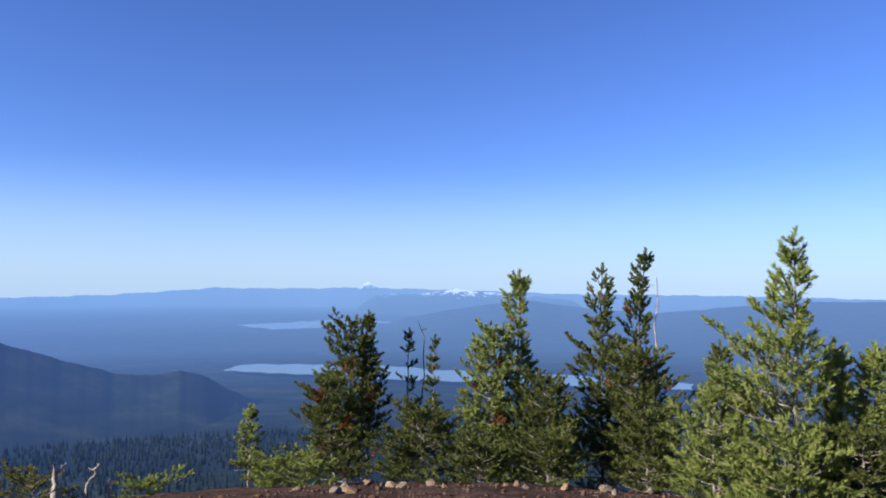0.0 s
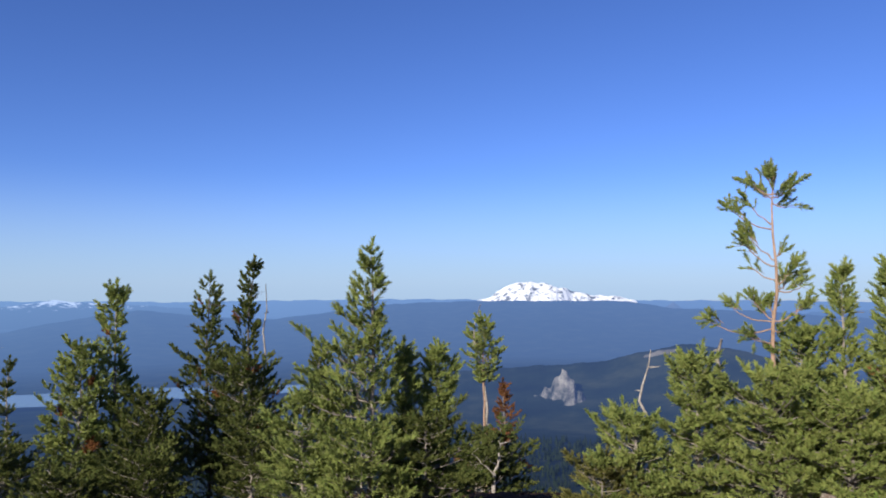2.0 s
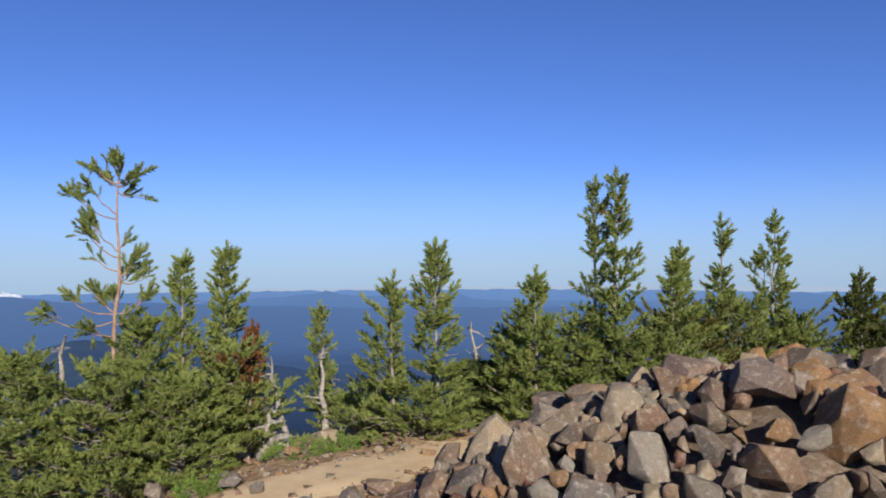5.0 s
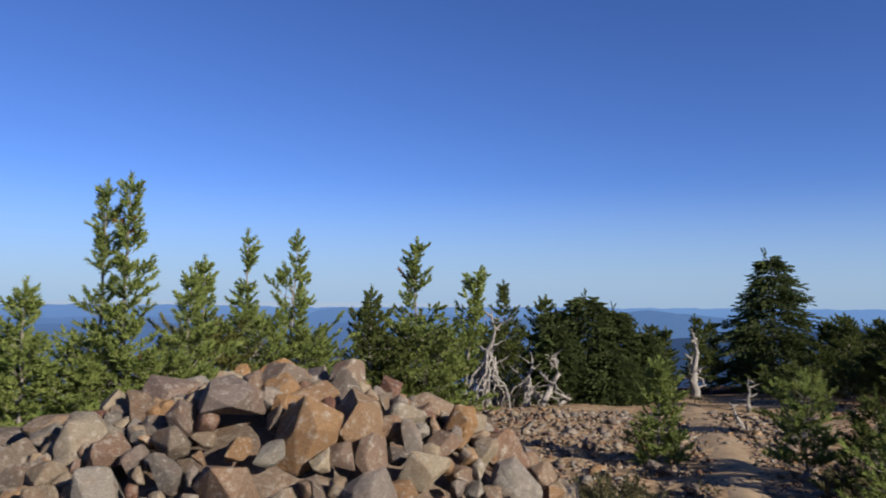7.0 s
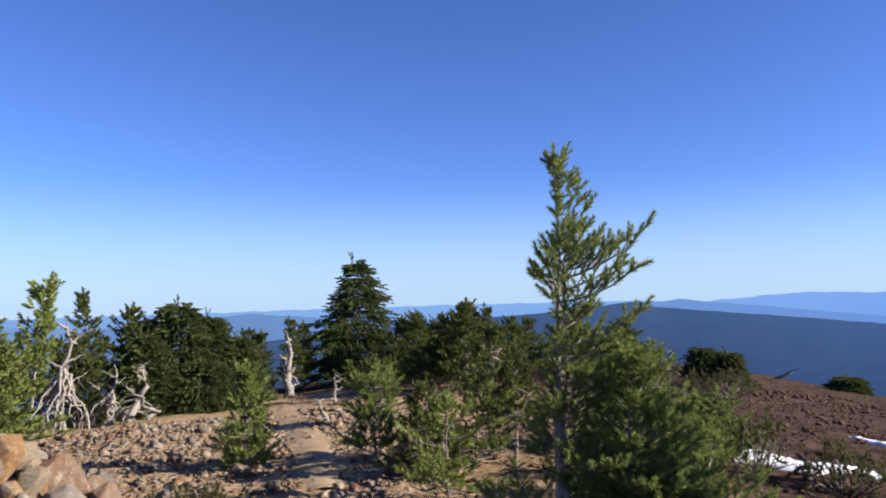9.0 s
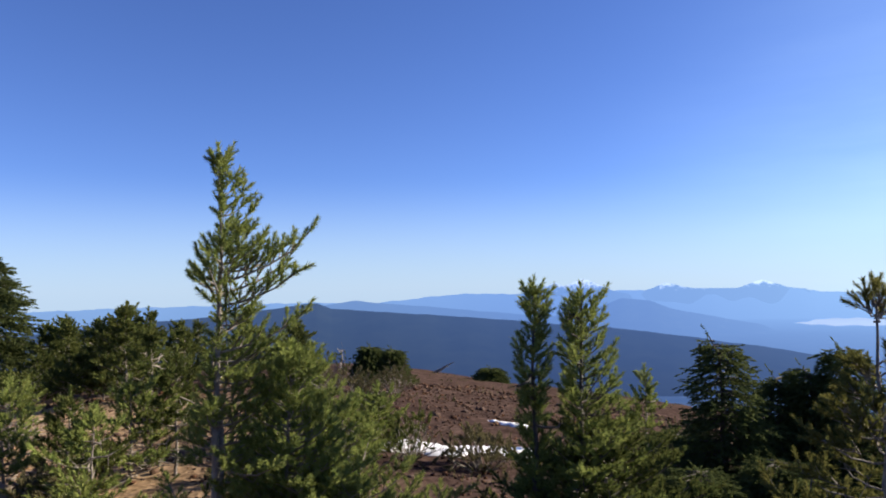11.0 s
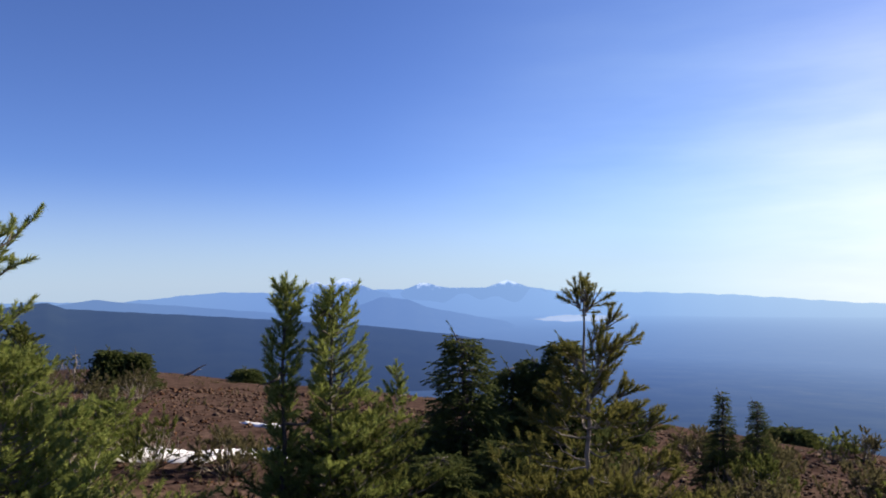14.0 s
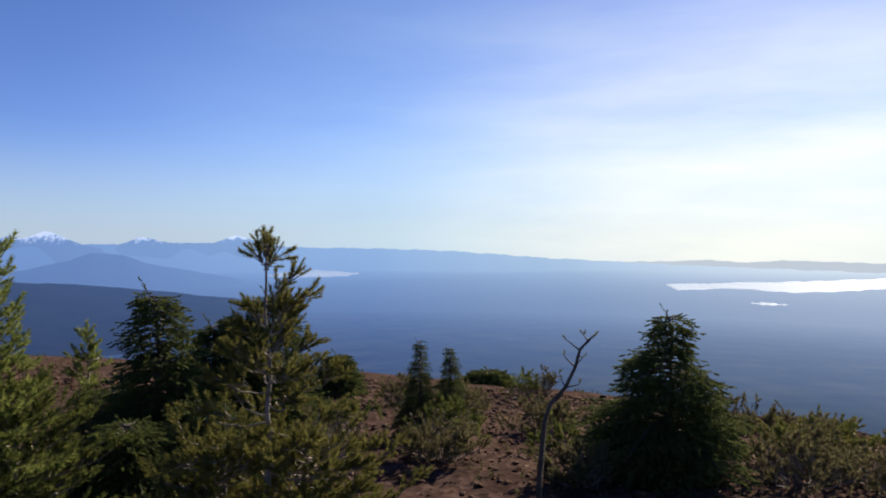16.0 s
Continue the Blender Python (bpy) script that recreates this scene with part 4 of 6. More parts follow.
def open_pine(x, y, top, seed, view, boughs, tuft, bark, label, mat=None, lean=(0, 0)):
    """A bare-stemmed pine with few boughs, each ending in a hand of needle brushes. boughs: height on the stem, sideways reach, rise, depth, brushes."""
    rng = np.random.default_rng(seed)
    ob = root("pine_tree", x, y, label, "tree", "summit pines")
    h = top - ob.location.z
    trunk, needles = Acc(), Acc()
    line = bend(rng, (0, 0, 0), (lean[0], lean[1], h - tuft * 0.7), 12, 0.006 * h)
    trunk.tube(line, np.linspace(1, 0.2, 12) * (0.007 * h + 0.01), 8)
    right, ahead = np.array([math.cos(radians(view)), math.sin(radians(view)), 0]), np.array([-math.sin(radians(view)), math.cos(radians(view)), 0])
    P, D, S = [line[-1]], [(0, 0, 1)], [tuft]
    wood = []
    for z, side, rise, deep, n in boughs:
        p0 = np.array([np.interp(z - ob.location.z, line[:, 2], line[:, k]) for k in range(3)])
        e = p0 + right * side + ahead * deep + np.array([0, 0, rise])
        t = np.linspace(0, 1, 7)[:, None]
        c = p0 + (e - p0) * t + np.array([0, 0, -0.12 * abs(side)]) * np.sin(np.pi * t) + rng.normal(size=(7, 3)) * 0.008
        arm = Acc()
        arm.tube(c, np.linspace(0.065, 0.03, 7) * tuft, 5)
        wood.append(arm)
        far = np.linalg.norm(e - p0) + 1e-6
        for i in range(int(3.4 * n)):
            # brushes on short twigs along the outer part of the bough
            w = 1 - rng.random() ** 1.3 * min(0.75, 0.2 / far)
            q = p0 + (e - p0) * w
            d = (e - p0) / far * 0.7 + rng.normal(size=3) * 0.38 + (0, 0, 0.45)
            d /= np.linalg.norm(d)
            tip = q + d * tuft * rng.uniform(0.0, 0.9)
            arm.tube([q, tip], [0.004, 0.003], 3)
            P.append(tip), D.append(d), S.append(tuft * rng.uniform(0.6, 0.95))
    needles.tufts(PINE_TUFTS[fineness(x, y)], rng, P, D, S)
    part_np("trunk", trunk, bark, ob)
    for arm in wood:
        part_np("branch", arm, bark, ob)
    tagged(part_np("foliage", needles, mat or PINE, ob, smooth=False), kind="stuff")
    return ob


def bent_sapling(x, y, view):
    """A thin half-dead stem that leans over, kinks and turns up again, with tiny brushes at its twig ends."""
    rng = np.random.default_rng(188)
    ob = root("pine_sapling", x, y, "thin bent half-dead sapling with tiny brushes", "tree", "summit pines")
    right = np.array([math.cos(radians(view)), math.sin(radians(view)), 0])
    stem, needles = Acc(), Acc()
    line = np.array([right * a + np.array([0, 0, b]) for a, b in ((0, 0), (0.012, 0.25), (0.033, 0.5), (0.05, 0.68), (0.09, 0.8), (0.2, 0.93), (0.27, 1.08), (0.3, 1.2), (0.36, 1.27))])
    stem.tube(line, np.linspace(0.024, 0.008, 9), 7)
    part_np("trunk", stem, BARK_DARK, ob)
    P, D, S = [line[-1]], [right + (0, 0, 0.8)], [0.05]
    for k, side, rise in ((4, -0.1, 0.04), (4, 0.1, 0.1), (5, 0.1, 0.02), (6, -0.1, 0.08), (6, 0.08, 0.06), (7, -0.07, 0.07), (7, 0.06, 0.1), (8, -0.05, 0.04), (8, 0.04, 0.05), (5, -0.04, 0.1)):
        e = line[k] + right * side + np.array([0, rng.uniform(-0.05, 0.05), rise])
        twig = Acc()
        twig.tube(bend(rng, line[k], e, 4, 0.006), np.linspace(0.007, 0.003, 4), 4)
        part_np("branch", twig, BARK_DARK, ob)
        for _ in range(2):
            P.append(e), D.append(rng.normal(size=3) * 0.5 + (0, 0, 0.6)), S.append(rng.uniform(0.03, 0.05))
    needles.tufts(PINE_TUFTS[0], rng, P, D, S)
    tagged(part_np("foliage", needles, PINE_OLIVE, ob, smooth=False), kind="stuff")
    return ob


def twig_bush(x, y, height, width, seed, label, mat, leafy=0.4):
    """A half-bare bush: forked grey twigs, some with small leafy ends."""
    rng = np.random.default_rng(seed)
    ob = root("twiggy_shrub", x, y, label, "shrub", "half-bare shrubs")
    wood, leaves = Acc(), Acc()
    P, D, S = [], [], []
    for _ in range(26):
        a, rr = rng.uniform(0, 6.28), width * math.sqrt(rng.random())
        e = np.array([math.cos(a) * rr, math.sin(a) * rr, height * (1 - 0.55 * (rr / width) ** 2) * rng.uniform(0.55, 1.1)])
        c = bend(rng, e * (0.15, 0.15, 0), e, 7, 0.03 * height)
        wood.tube(c, np.linspace(0.009, 0.003, 7), 4)
        for k in (3, 4, 5):
            f = c[k] + (rng.normal(size=3) * 0.16 + (0, 0, 0.16)) * height
            wood.tube([c[k], f], [0.004, 0.0025], 3)
            if rng.random() < leafy:
                P.append(f), D.append(f - c[k] + (0, 0, 0.05)), S.append(rng.uniform(0.06, 0.12))
                P.append((f + c[k]) / 2), D.append(f - c[k] + rng.normal(size=3) * 0.05), S.append(rng.uniform(0.06, 0.12))
        if rng.random() < 0.5 + leafy:
            for _ in range(3):
                P.append(e), D.append(rng.normal(size=3) * 0.5 + (0, 0, 0.7)), S.append(rng.uniform(0.08, 0.14))
    leaves.tufts(PINE_TUFTS[1], rng, P, D, S)
    tagged(part_np("crown_wood", wood, BARK, ob), kind="stuff")
    tagged(part_np("foliage", leaves, mat, ob, smooth=False), kind="stuff")
    return ob


# ---- the wooded summit: trees seen to the north ----
ROUND = "dense wind-clipped green pine with clustered needle brushes"
pine(-2.59, 19.83, 0.68, 11, 1.5, 0.06, (0.2, 0), 0.8, 0.38, bark=BARK_DARK, dead=16, label="green pine with bare dead tips and reddish patches", view=7.7, profile=[(0.98, 0.32, 0.32), (0.91, 0.79, 0.6), (0.84, 0.95, 0.71), (0.75, 0.87, 0.71), (0.66, 0.87, 0.95), (0.53, 1.51, 1.35), (0.41, 1.58, 1.19), (0.29, 1.11, 0.79), (0.16, 0.95, 0.95)], mat=PINE_DARK, rust=0.3)
pine(-2.05, 19.9, 0.63, 12, 0.8, 0.25, (0, 0), 0.6, 0.32, dead=6, mat=PINE_DARK, rust=0.30)
pine(-2.7, 18.4, -0.9, 13, 0.95, 0.05, (-0.3, 0), 0.8, 0.32, dead=6, taper=0.5, mat=PINE_DARK, rust=0.35)
pine(-0.4, 17.2, -1.3, 14, 1.3, 0.05, (0, 0), 0.9, 0.3, taper=0.4, label=ROUND, mat=PINE_DARK)
pine(-0.95, 20.5, 0.1, 15, 0.45, 0.5, (0, 0), 0.35, 0.3, dead=10, label="thin half-dead pine with few needle brushes", mat=PINE_DARK)
pine(-0.2, 20.0, -0.04, 16, 0.45, 0.45, (0, 0), 0.35, 0.3, dead=9, label="thin half-dead pine with few needle brushes", mat=PINE_DARK)
snag(-0.7, 20.4, 0.26, 17, 0.05, 9, 0.6, label="slim bleached dead pine among green pines")
pine(2.02, 18.89, 1.81, 18, 1.4, 0.06, (0, 0), 0.85, 0.38, dead=3, label="tall green pine with a dense needled crown", taper=1.25, view=-5.8, profile=[(1.0, 0.2, 0.2), (0.95, 0.42, 0.3), (0.87, 0.6, 0.27), (0.79, 0.53, 0.23), (0.71, 0.45, 0.2), (0.64, 0.53, 0.23), (0.43, 0.9, 0.9), (0.18, 1.2, 1.05)], rust=0.1)
pine(1.15, 18.29, 0.52, 19, 1.3, 0.04, (0.1, 0), 1.0, 0.34, taper=0.5, label=ROUND, view=-3.3, profile=[(0.99, 0.3, 0.3), (0.89, 0.44, 0.58), (0.76, 0.65, 0.73), (0.62, 0.87, 0.73), (0.49, 0.87, 0.87), (0.22, 1.02, 1.02)], rust=0.2)
pine(2.6, 17.6, -0.6, 20, 1.1, 0.05, (0, 0), 0.9, 0.3, taper=0.5, mat=PINE_DARK)
pine(4.24, 19.03, 2.02, 21, 1.2, 0.06, (0, 0), 0.75, 0.36, bark=BARK_DARK, dead=14, label="tall ragged pine with dead and living tops", taper=1.25, view=-12.3, profile=[(0.99, 0.39, 0.23), (0.92, 0.43, 0.31), (0.79, 0.49, 0.54), (0.67, 0.39, 0.69), (0.57, 0.93, 0.69), (0.47, 1.08, 0.77), (0.37, 1.46, 0.93), (0.22, 1.77, 1.08), (0.02, 1.62, 1.08)], mat=PINE_DARK, rust=0.1)
pine(5.27, 18.78, 2.42, 22, 1.2, 0.06, (0.05, 0), 0.72, 0.36, bark=BARK_DARK, dead=12, label="tall ragged pine with dead and living tops", taper=1.25, view=-15.4, profile=[(1.0, 0.12, 0.15), (0.91, 0.46, 0.15), (0.82, 0.43, 0.15), (0.73, 0.62, 0.31), (0.63, 0.69, 0.31), (0.54, 0.77, 0.39), (0.4, 0.93, 0.69), (0.31, 0.93, 0.93), (0.17, 0.93, 0.85), (0.03, 0.93, 0.62)], mat=PINE_DARK, rust=0.1)
pine(4.9, 18.1, 0.2, 23, 1.6, 0.05, (0, 0), 0.9, 0.32, taper=0.45, label=ROUND, mat=PINE_DARK, rust=0.20)
snag(5.6, 18.7, 1.6, 24, 0.06, 14, 0.35, twist=0.008)
pine(-4.11, 15.46, -1.2, 25, 0.7, 0.1, (0, 0), 0.6, 0.26, dead=8, label="small sparse pine with a pale dead trunk", taper=1.25, view=14.9, profile=[(1.0, 0.06, 0.06), (0.69, 0.32, 0.22), (0.44, 0.55, 0.34), (0.12, 0.61, 0.53)])
pine(-7.9, 14.0, -2.15, 26, 0.9, 0.05, (0, 0), 0.7, 0.26, taper=0.4, mat=PINE_OLIVE)
snag(-6.86, 12.77, -1.85, 27, 0.11, 3, 0.4, label="short broken bleached stump")
snag(-6.04, 13.18, -2.2, 28, 0.05, 3, 0.3, label="short broken bleached stump")
snag(-6.45, 13.0, -1.9, 29, 0.05, 4, 0.5, (0.3, 0))
pine(-6.0, 14.8, -2.45, 30, 0.7, 0.05, (0, 0), 0.7, 0.24, taper=0.4)
pine(-2.8, 14.7, -1.9, 31, 0.8, 0.05, (0, 0), 0.8, 0.26, taper=0.4)
pine(-3.4, 15.2, -2.1, 32, 0.7, 0.05, (0, 0), 0.8, 0.26, taper=0.4)
pine(0.8, 15.2, -1.6, 33, 1.0, 0.03, (0, 0), 0.9, 0.28, taper=0.4, label=ROUND, mat=PINE_DARK)
pine(2.2, 14.8, -1.35, 34, 1.0, 0.03, (0, 0), 0.9, 0.28, taper=0.4, label=ROUND, mat=PINE_DARK)
pine(4.2, 14.6, -0.9, 35, 1.0, 0.03, (0, 0), 0.9, 0.28, taper=0.4, label=ROUND, mat=PINE_DARK)
pine(5.07, 13.05, 0.5, 36, 0.65, 0.2, (0, 0), 0.7, 0.27, dead=4, mat=PINE_DARK)
pine(3.61, 7.36, 2.18, 37, 1.0, 0.05, (0, 0), 0.8, 0.25, dead=2, label="upright bright green pine with full needle brushes", taper=1.25, view=-24.4, profile=[(1.0, 0.1, 0.08), (0.96, 0.12, 0.1), (0.92, 0.2, 0.12), (0.84, 0.18, 0.24), (0.79, 0.29, 0.2), (0.75, 0.45, 0.16), (0.71, 0.39, 0.16), (0.62, 0.55, 0.29), (0.55, 0.71, 0.39), (0.51, 0.9, 0.39), (0.43, 0.93, 0.45), (0.35, 0.77, 0.39), (0.28, 1.06, 0.39), (0.14, 0.96, 0.39)])
pine(3.0, 7.9, 0.55, 38, 0.6, 0.1, (0, 0), 0.9, 0.25, taper=0.5)
pine(3.35, 7.0, 0.3, 39, 0.7, 0.05, (0, 0), 0.9, 0.25, taper=0.45, label=ROUND)
pine(4.44, 7.45, 0.99, 40, 0.8, 0.05, (0.08, 0), 1.0, 0.25, taper=1.25, dead=4, label=ROUND, view=-29.3, profile=[(0.99, 0.05, 0.24), (0.91, 0.16, 0.24), (0.81, 0.27, 0.24), (0.69, 0.41, 0.22), (0.57, 0.34, 0.22), (0.35, 0.34, 0.22), (0.17, 0.34, 0.2)], rust=0.1)
pine(4.07, 7.46, 1.03, 220, 0.4, 0.1, (0, 0), 0.9, 0.23, dead=2, taper=1.25, view=-27.0, profile=[(0.98, 0.1, 0.1), (0.92, 0.14, 0.12), (0.83, 0.17, 0.16), (0.65, 0.2, 0.2), (0.36, 0.26, 0.26)])
pine(4.15, 7.1, 0.4, 41, 0.7, 0.05, (0, 0), 0.9, 0.25, taper=0.5, label=ROUND, mat=PINE_DARK)
pine(9.55, 14.21, 0.97, 42, 0.75, 0.62, (0, 0), 1.0, 0.28, bark=BARK_RED, dead=0, label="pine with a bare reddish trunk and one tuft of crown", view=-33.1, profile=[(1.0, 0.2, 0.15), (0.95, 0.38, 0.2), (0.89, 0.65, 0.3), (0.8, 0.72, 0.5), (0.73, 0.6, 0.55), (0.68, 0.3, 0.4)], gap=0.8)
snag(9.52, 14.3, 1.1, 43, 0.05, 4, 0.3)
pine(9.95, 14.0, -0.6, 44, 0.4, 0.3, (0, 0), 0.6, 0.22, mat=RED_NEEDLES, label="small dead pine with red needles")
pine(9.0, 12.9, -1.3, 45, 1.0, 0.04, (0, 0), 0.9, 0.27, taper=0.4, dead=6, label=ROUND, mat=PINE_DARK, rust=0.25)
pine(8.3, 12.6, -1.6, 46, 0.8, 0.04, (0, 0), 0.9, 0.27, taper=0.4, mat=PINE_DARK)
snag(8.3, 12.0, -1.6, 47, 0.05, 5, 0.7, (0.3, 0.2))

# the clump with the tall thin pine
open_pine(7.94, 5.34, 2.98, 50, -53.5, [(2.66, -0.2, 0.1, 0.05, 4), (2.66, 0.2, 0.06, -0.05, 4), (2.62, -0.1, 0.04, 0.12, 3), (2.62, 0.1, 0.0, -0.12, 3), (2.56, 0.16, -0.06, 0.03, 3), (2.74, 0.02, 0.1, 0.1, 3), (2.74, -0.05, 0.1, -0.1, 3),
    (2.23, -0.45, 0.26, 0.05, 5), (2.3, -0.3, 0.3, -0.05, 4), (1.79, -0.34, 0.28, 0.0, 8), (1.84, -0.3, 0.36, 0.05, 5), (1.64, -0.26, 0.14, 0.1, 2), (1.93, 0.06, 0.0, 0.02, 2), (1.57, 0.16, 0.2, -0.05, 6), (1.5, 0.26, 0.08, 0.05, 5), (1.5, 0.1, 0.1, 0.15, 3),
    (1.17, -0.2, 0.2, 0.0, 7), (1.2, -0.03, 0.1, 0.1, 4), (1.15, -0.46, 0.16, 0.1, 4), (1.05, -0.7, 0.08, -0.05, 5), (1.15, 0.34, 0.18, -0.1, 5), (1.05, 0.2, 0.03, 0.1, 4), (0.9, -0.26, 0.08, -0.2, 5), (0.8, 0.35, 0.1, 0.1, 5)], 0.155, BARK_RED, "tall thin pine with an open crown and bare trunk")
pine(8.75, 4.45, 2.04, 51, 0.7, 0.1, (0, 0), 0.75, 0.26, dead=2, taper=1.25, view=-60.5, profile=[(0.99, 0.09, 0.15), (0.89, 0.2, 0.17), (0.75, 0.22, 0.32), (0.59, 0.31, 0.43)])
pine(8.42, 4.82, 1.94, 52, 0.65, 0.1, (0, 0), 0.75, 0.26, dead=2, taper=1.25, view=-57.6, profile=[(1.0, 0.06, 0.07), (0.86, 0.19, 0.16), (0.73, 0.21, 0.16), (0.57, 0.24, 0.24)])
pine(6.9, 5.66, 1.0, 53, 0.6, 0.04, (-0.1, 0), 1.0, 0.25, taper=0.45, dead=4, label=ROUND)
pine(6.45, 6.0, 0.3, 54, 0.6, 0.04, (-0.1, 0.1), 1.0, 0.25, taper=0.45, dead=4, label=ROUND)
pine(7.25, 4.92, 0.85, 55, 0.8, 0.04, (0, 0), 1.0, 0.25, taper=0.45, dead=4, label=ROUND)
pine(8.43, 4.21, 0.95, 56, 0.75, 0.04, (0, 0), 1.0, 0.25, taper=0.5, dead=4, label=ROUND, rust=0.15)
pine(7.75, 4.37, 0.75, 57, 0.8, 0.04, (0, 0), 1.0, 0.25, taper=0.45, dead=4, label=ROUND)
pine(8.2, 5.2, 1.2, 58, 0.7, 0.1, (0, 0), 0.9, 0.25, taper=0.5)
pine(6.0, 6.25, -0.25, 59, 0.55, 0.04, (0, 0), 0.9, 0.24, taper=0.4, mat=PINE_OLIVE)
pine(8.46, 3.98, 1.1, 60, 0.22, 0.35, (0.1, 0), 0.6, 0.18, mat=RED_NEEDLES, label="dead branchy pine top with rust-red needles")
snag(8.56, 6.64, 0.83, 61, 0.10, 5, 0.35, label="silver broken snag above pine scrub", twist=0.015)
snag(7.2, 6.63, 0.75, 62, 0.035, 4, 0.3, twist=0.03)
snag(8.9, 3.75, 0.62, 63, 0.05, 6, 0.4, (-0.15, 0.1), twist=0.02)
snag(8.35, 3.8, 0.08, 64, 0.10, 8, 0.45, (0.2, -0.1), 0.12, label="twisted bleached root stump at the trail edge")
pine(10.25, 3.9, 1.26, 65, 0.5, 0.2, (0, 0), 0.7, 0.24, dead=4, taper=1.25, view=-67.2, profile=[(0.99, 0.04, 0.06), (0.87, 0.11, 0.14), (0.71, 0.26, 0.19), (0.46, 0.32, 0.27)])
snag(9.82, 3.63, 0.66, 66, 0.055, 6, 0.35, label="slim bleached dead trunk", twist=0.02)
pine(10.1, 3.5, 0.1, 67, 0.7, 0.04, (0, 0), 0.9, 0.24, taper=0.4)
pine(10.95, 3.3, 0.25, 68, 0.7, 0.04, (0, 0), 0.9, 0.24, taper=0.5)
pine(8.74, 1.78, 2.05, 69, 0.65, 0.06, (0, 0), 0.75, 0.25, dead=2, label="slender bright green pine beside the trail", taper=1.25, view=-72.0, profile=[(0.99, 0.08, 0.08), (0.94, 0.1, 0.13), (0.86, 0.12, 0.21), (0.77, 0.22, 0.25), (0.67, 0.32, 0.25), (0.57, 0.38, 0.25), (0.52, 0.41, 0.28), (0.42, 0.44, 0.28), (0.2, 0.51, 0.38)])
pine(8.6, 2.24, 1.67, 70, 0.55, 0.08, (0, 0), 0.7, 0.25, dead=3, label="slender bright green pine beside the trail", taper=1.25, view=-68.6, profile=[(0.99, 0.08, 0.08), (0.92, 0.12, 0.13), (0.83, 0.25, 0.16), (0.75, 0.32, 0.1), (0.69, 0.38, 0.1), (0.58, 0.44, 0.12), (0.41, 0.44, 0.25)])
pine(8.6, 1.9, 0.5, 71, 0.6, 0.03, (0, 0), 0.9, 0.24, taper=0.45)
pine(8.9, 2.6, 0.15, 72, 0.6, 0.03, (0, 0), 0.9, 0.22, taper=0.4)
snag(9.7, 1.58, 0.99, 73, 0.05, 6, 0.35, twist=0.02)
hemlock(9.62, 1.48, 0.67, 74, 0.4)
pine(9.12, 0.7, 1.71, 75, 0.7, 0.05, (0, 0), 0.8, 0.25, taper=1.25, view=-80.2, profile=[(0.99, 0.08, 0.08), (0.9, 0.15, 0.12), (0.81, 0.32, 0.14), (0.72, 0.39, 0.19), (0.6, 0.45, 0.26), (0.35, 0.51, 0.39)])
pine(9.4, 0.95, 1.25, 76, 0.6, 0.05, (0, 0), 0.9, 0.25, taper=0.5)
pine(9.28, -0.21, 2.84, 77, 0.8, 0.1, (0, 0), 0.62, 0.25, dead=4, label="tall open-crowned pine behind the rock pile", taper=1.25, view=-86.7, profile=[(0.99, 0.08, 0.12), (0.93, 0.16, 0.14), (0.86, 0.12, 0.1), (0.78, 0.1, 0.2), (0.74, 0.1, 0.34), (0.68, 0.1, 0.4), (0.62, 0.12, 0.44), (0.58, 0.15, 0.36), (0.5, 0.39, 0.45), (0.34, 0.52, 0.52)], rust=0.08)
pine(9.4, 0.02, 2.77, 78, 0.55, 0.15, (0, 0), 0.62, 0.25, dead=4, taper=1.25, view=-85.1, profile=[(0.99, 0.05, 0.16), (0.95, 0.08, 0.18), (0.88, 0.14, 0.18), (0.82, 0.18, 0.16), (0.74, 0.1, 0.2), (0.68, 0.2, 0.15), (0.63, 0.33, 0.15), (0.55, 0.33, 0.26), (0.35, 0.53, 0.39)])
pine(9.5, -0.75, 1.85, 79, 0.5, 0.3, (0, -0.1), 0.7, 0.24, taper=1.0, gap=1.2)
pine(9.2, 0.2, 1.2, 80, 0.8, 0.03, (0, 0), 1.0, 0.25, taper=0.45, label=ROUND)
pine(9.3, -0.5, 1.15, 81, 0.8, 0.03, (0, 0), 1.0, 0.25, taper=0.45, label=ROUND)
pine(11.13, -1.02, 2.07, 82, 0.5, 0.1, (0, 0), 0.8, 0.26, taper=1.25, view=-91.9, profile=[(0.99, 0.12, 0.05), (0.93, 0.14, 0.14), (0.84, 0.12, 0.15), (0.72, 0.16, 0.18), (0.47, 0.4, 0.32)], gap=1.1)
pine(11.59, -1.61, 2.46, 83, 0.7, 0.3, (0, 0), 0.6, 0.27, taper=1.25, view=-95.1, profile=[(0.99, 0.1, 0.12), (0.93, 0.12, 0.21), (0.9, 0.08, 0.21), (0.82, 0.0, 0.06), (0.74, 0.06, 0.1), (0.63, 0.33, 0.25), (0.41, 0.5, 0.5)])
pine(11.54, -2.11, 2.49, 84, 0.8, 0.2, (0.1, -0.2), 0.65, 0.27, taper=1.25, view=-97.8, profile=[(0.99, 0.1, 0.14), (0.95, 0.14, 0.14), (0.87, 0.18, 0.14), (0.79, 0.29, 0.12), (0.71, 0.42, 0.29), (0.63, 0.5, 0.33), (0.47, 0.5, 0.25)])
pine(10.6, -0.9, 1.3, 85, 0.9, 0.03, (0, 0), 1.0, 0.25, taper=0.45, mat=PINE_OLIVE, label=ROUND)
pine(11.0, -1.7, 1.4, 86, 0.9, 0.03, (0, 0), 1.0, 0.25, taper=0.45, label=ROUND)
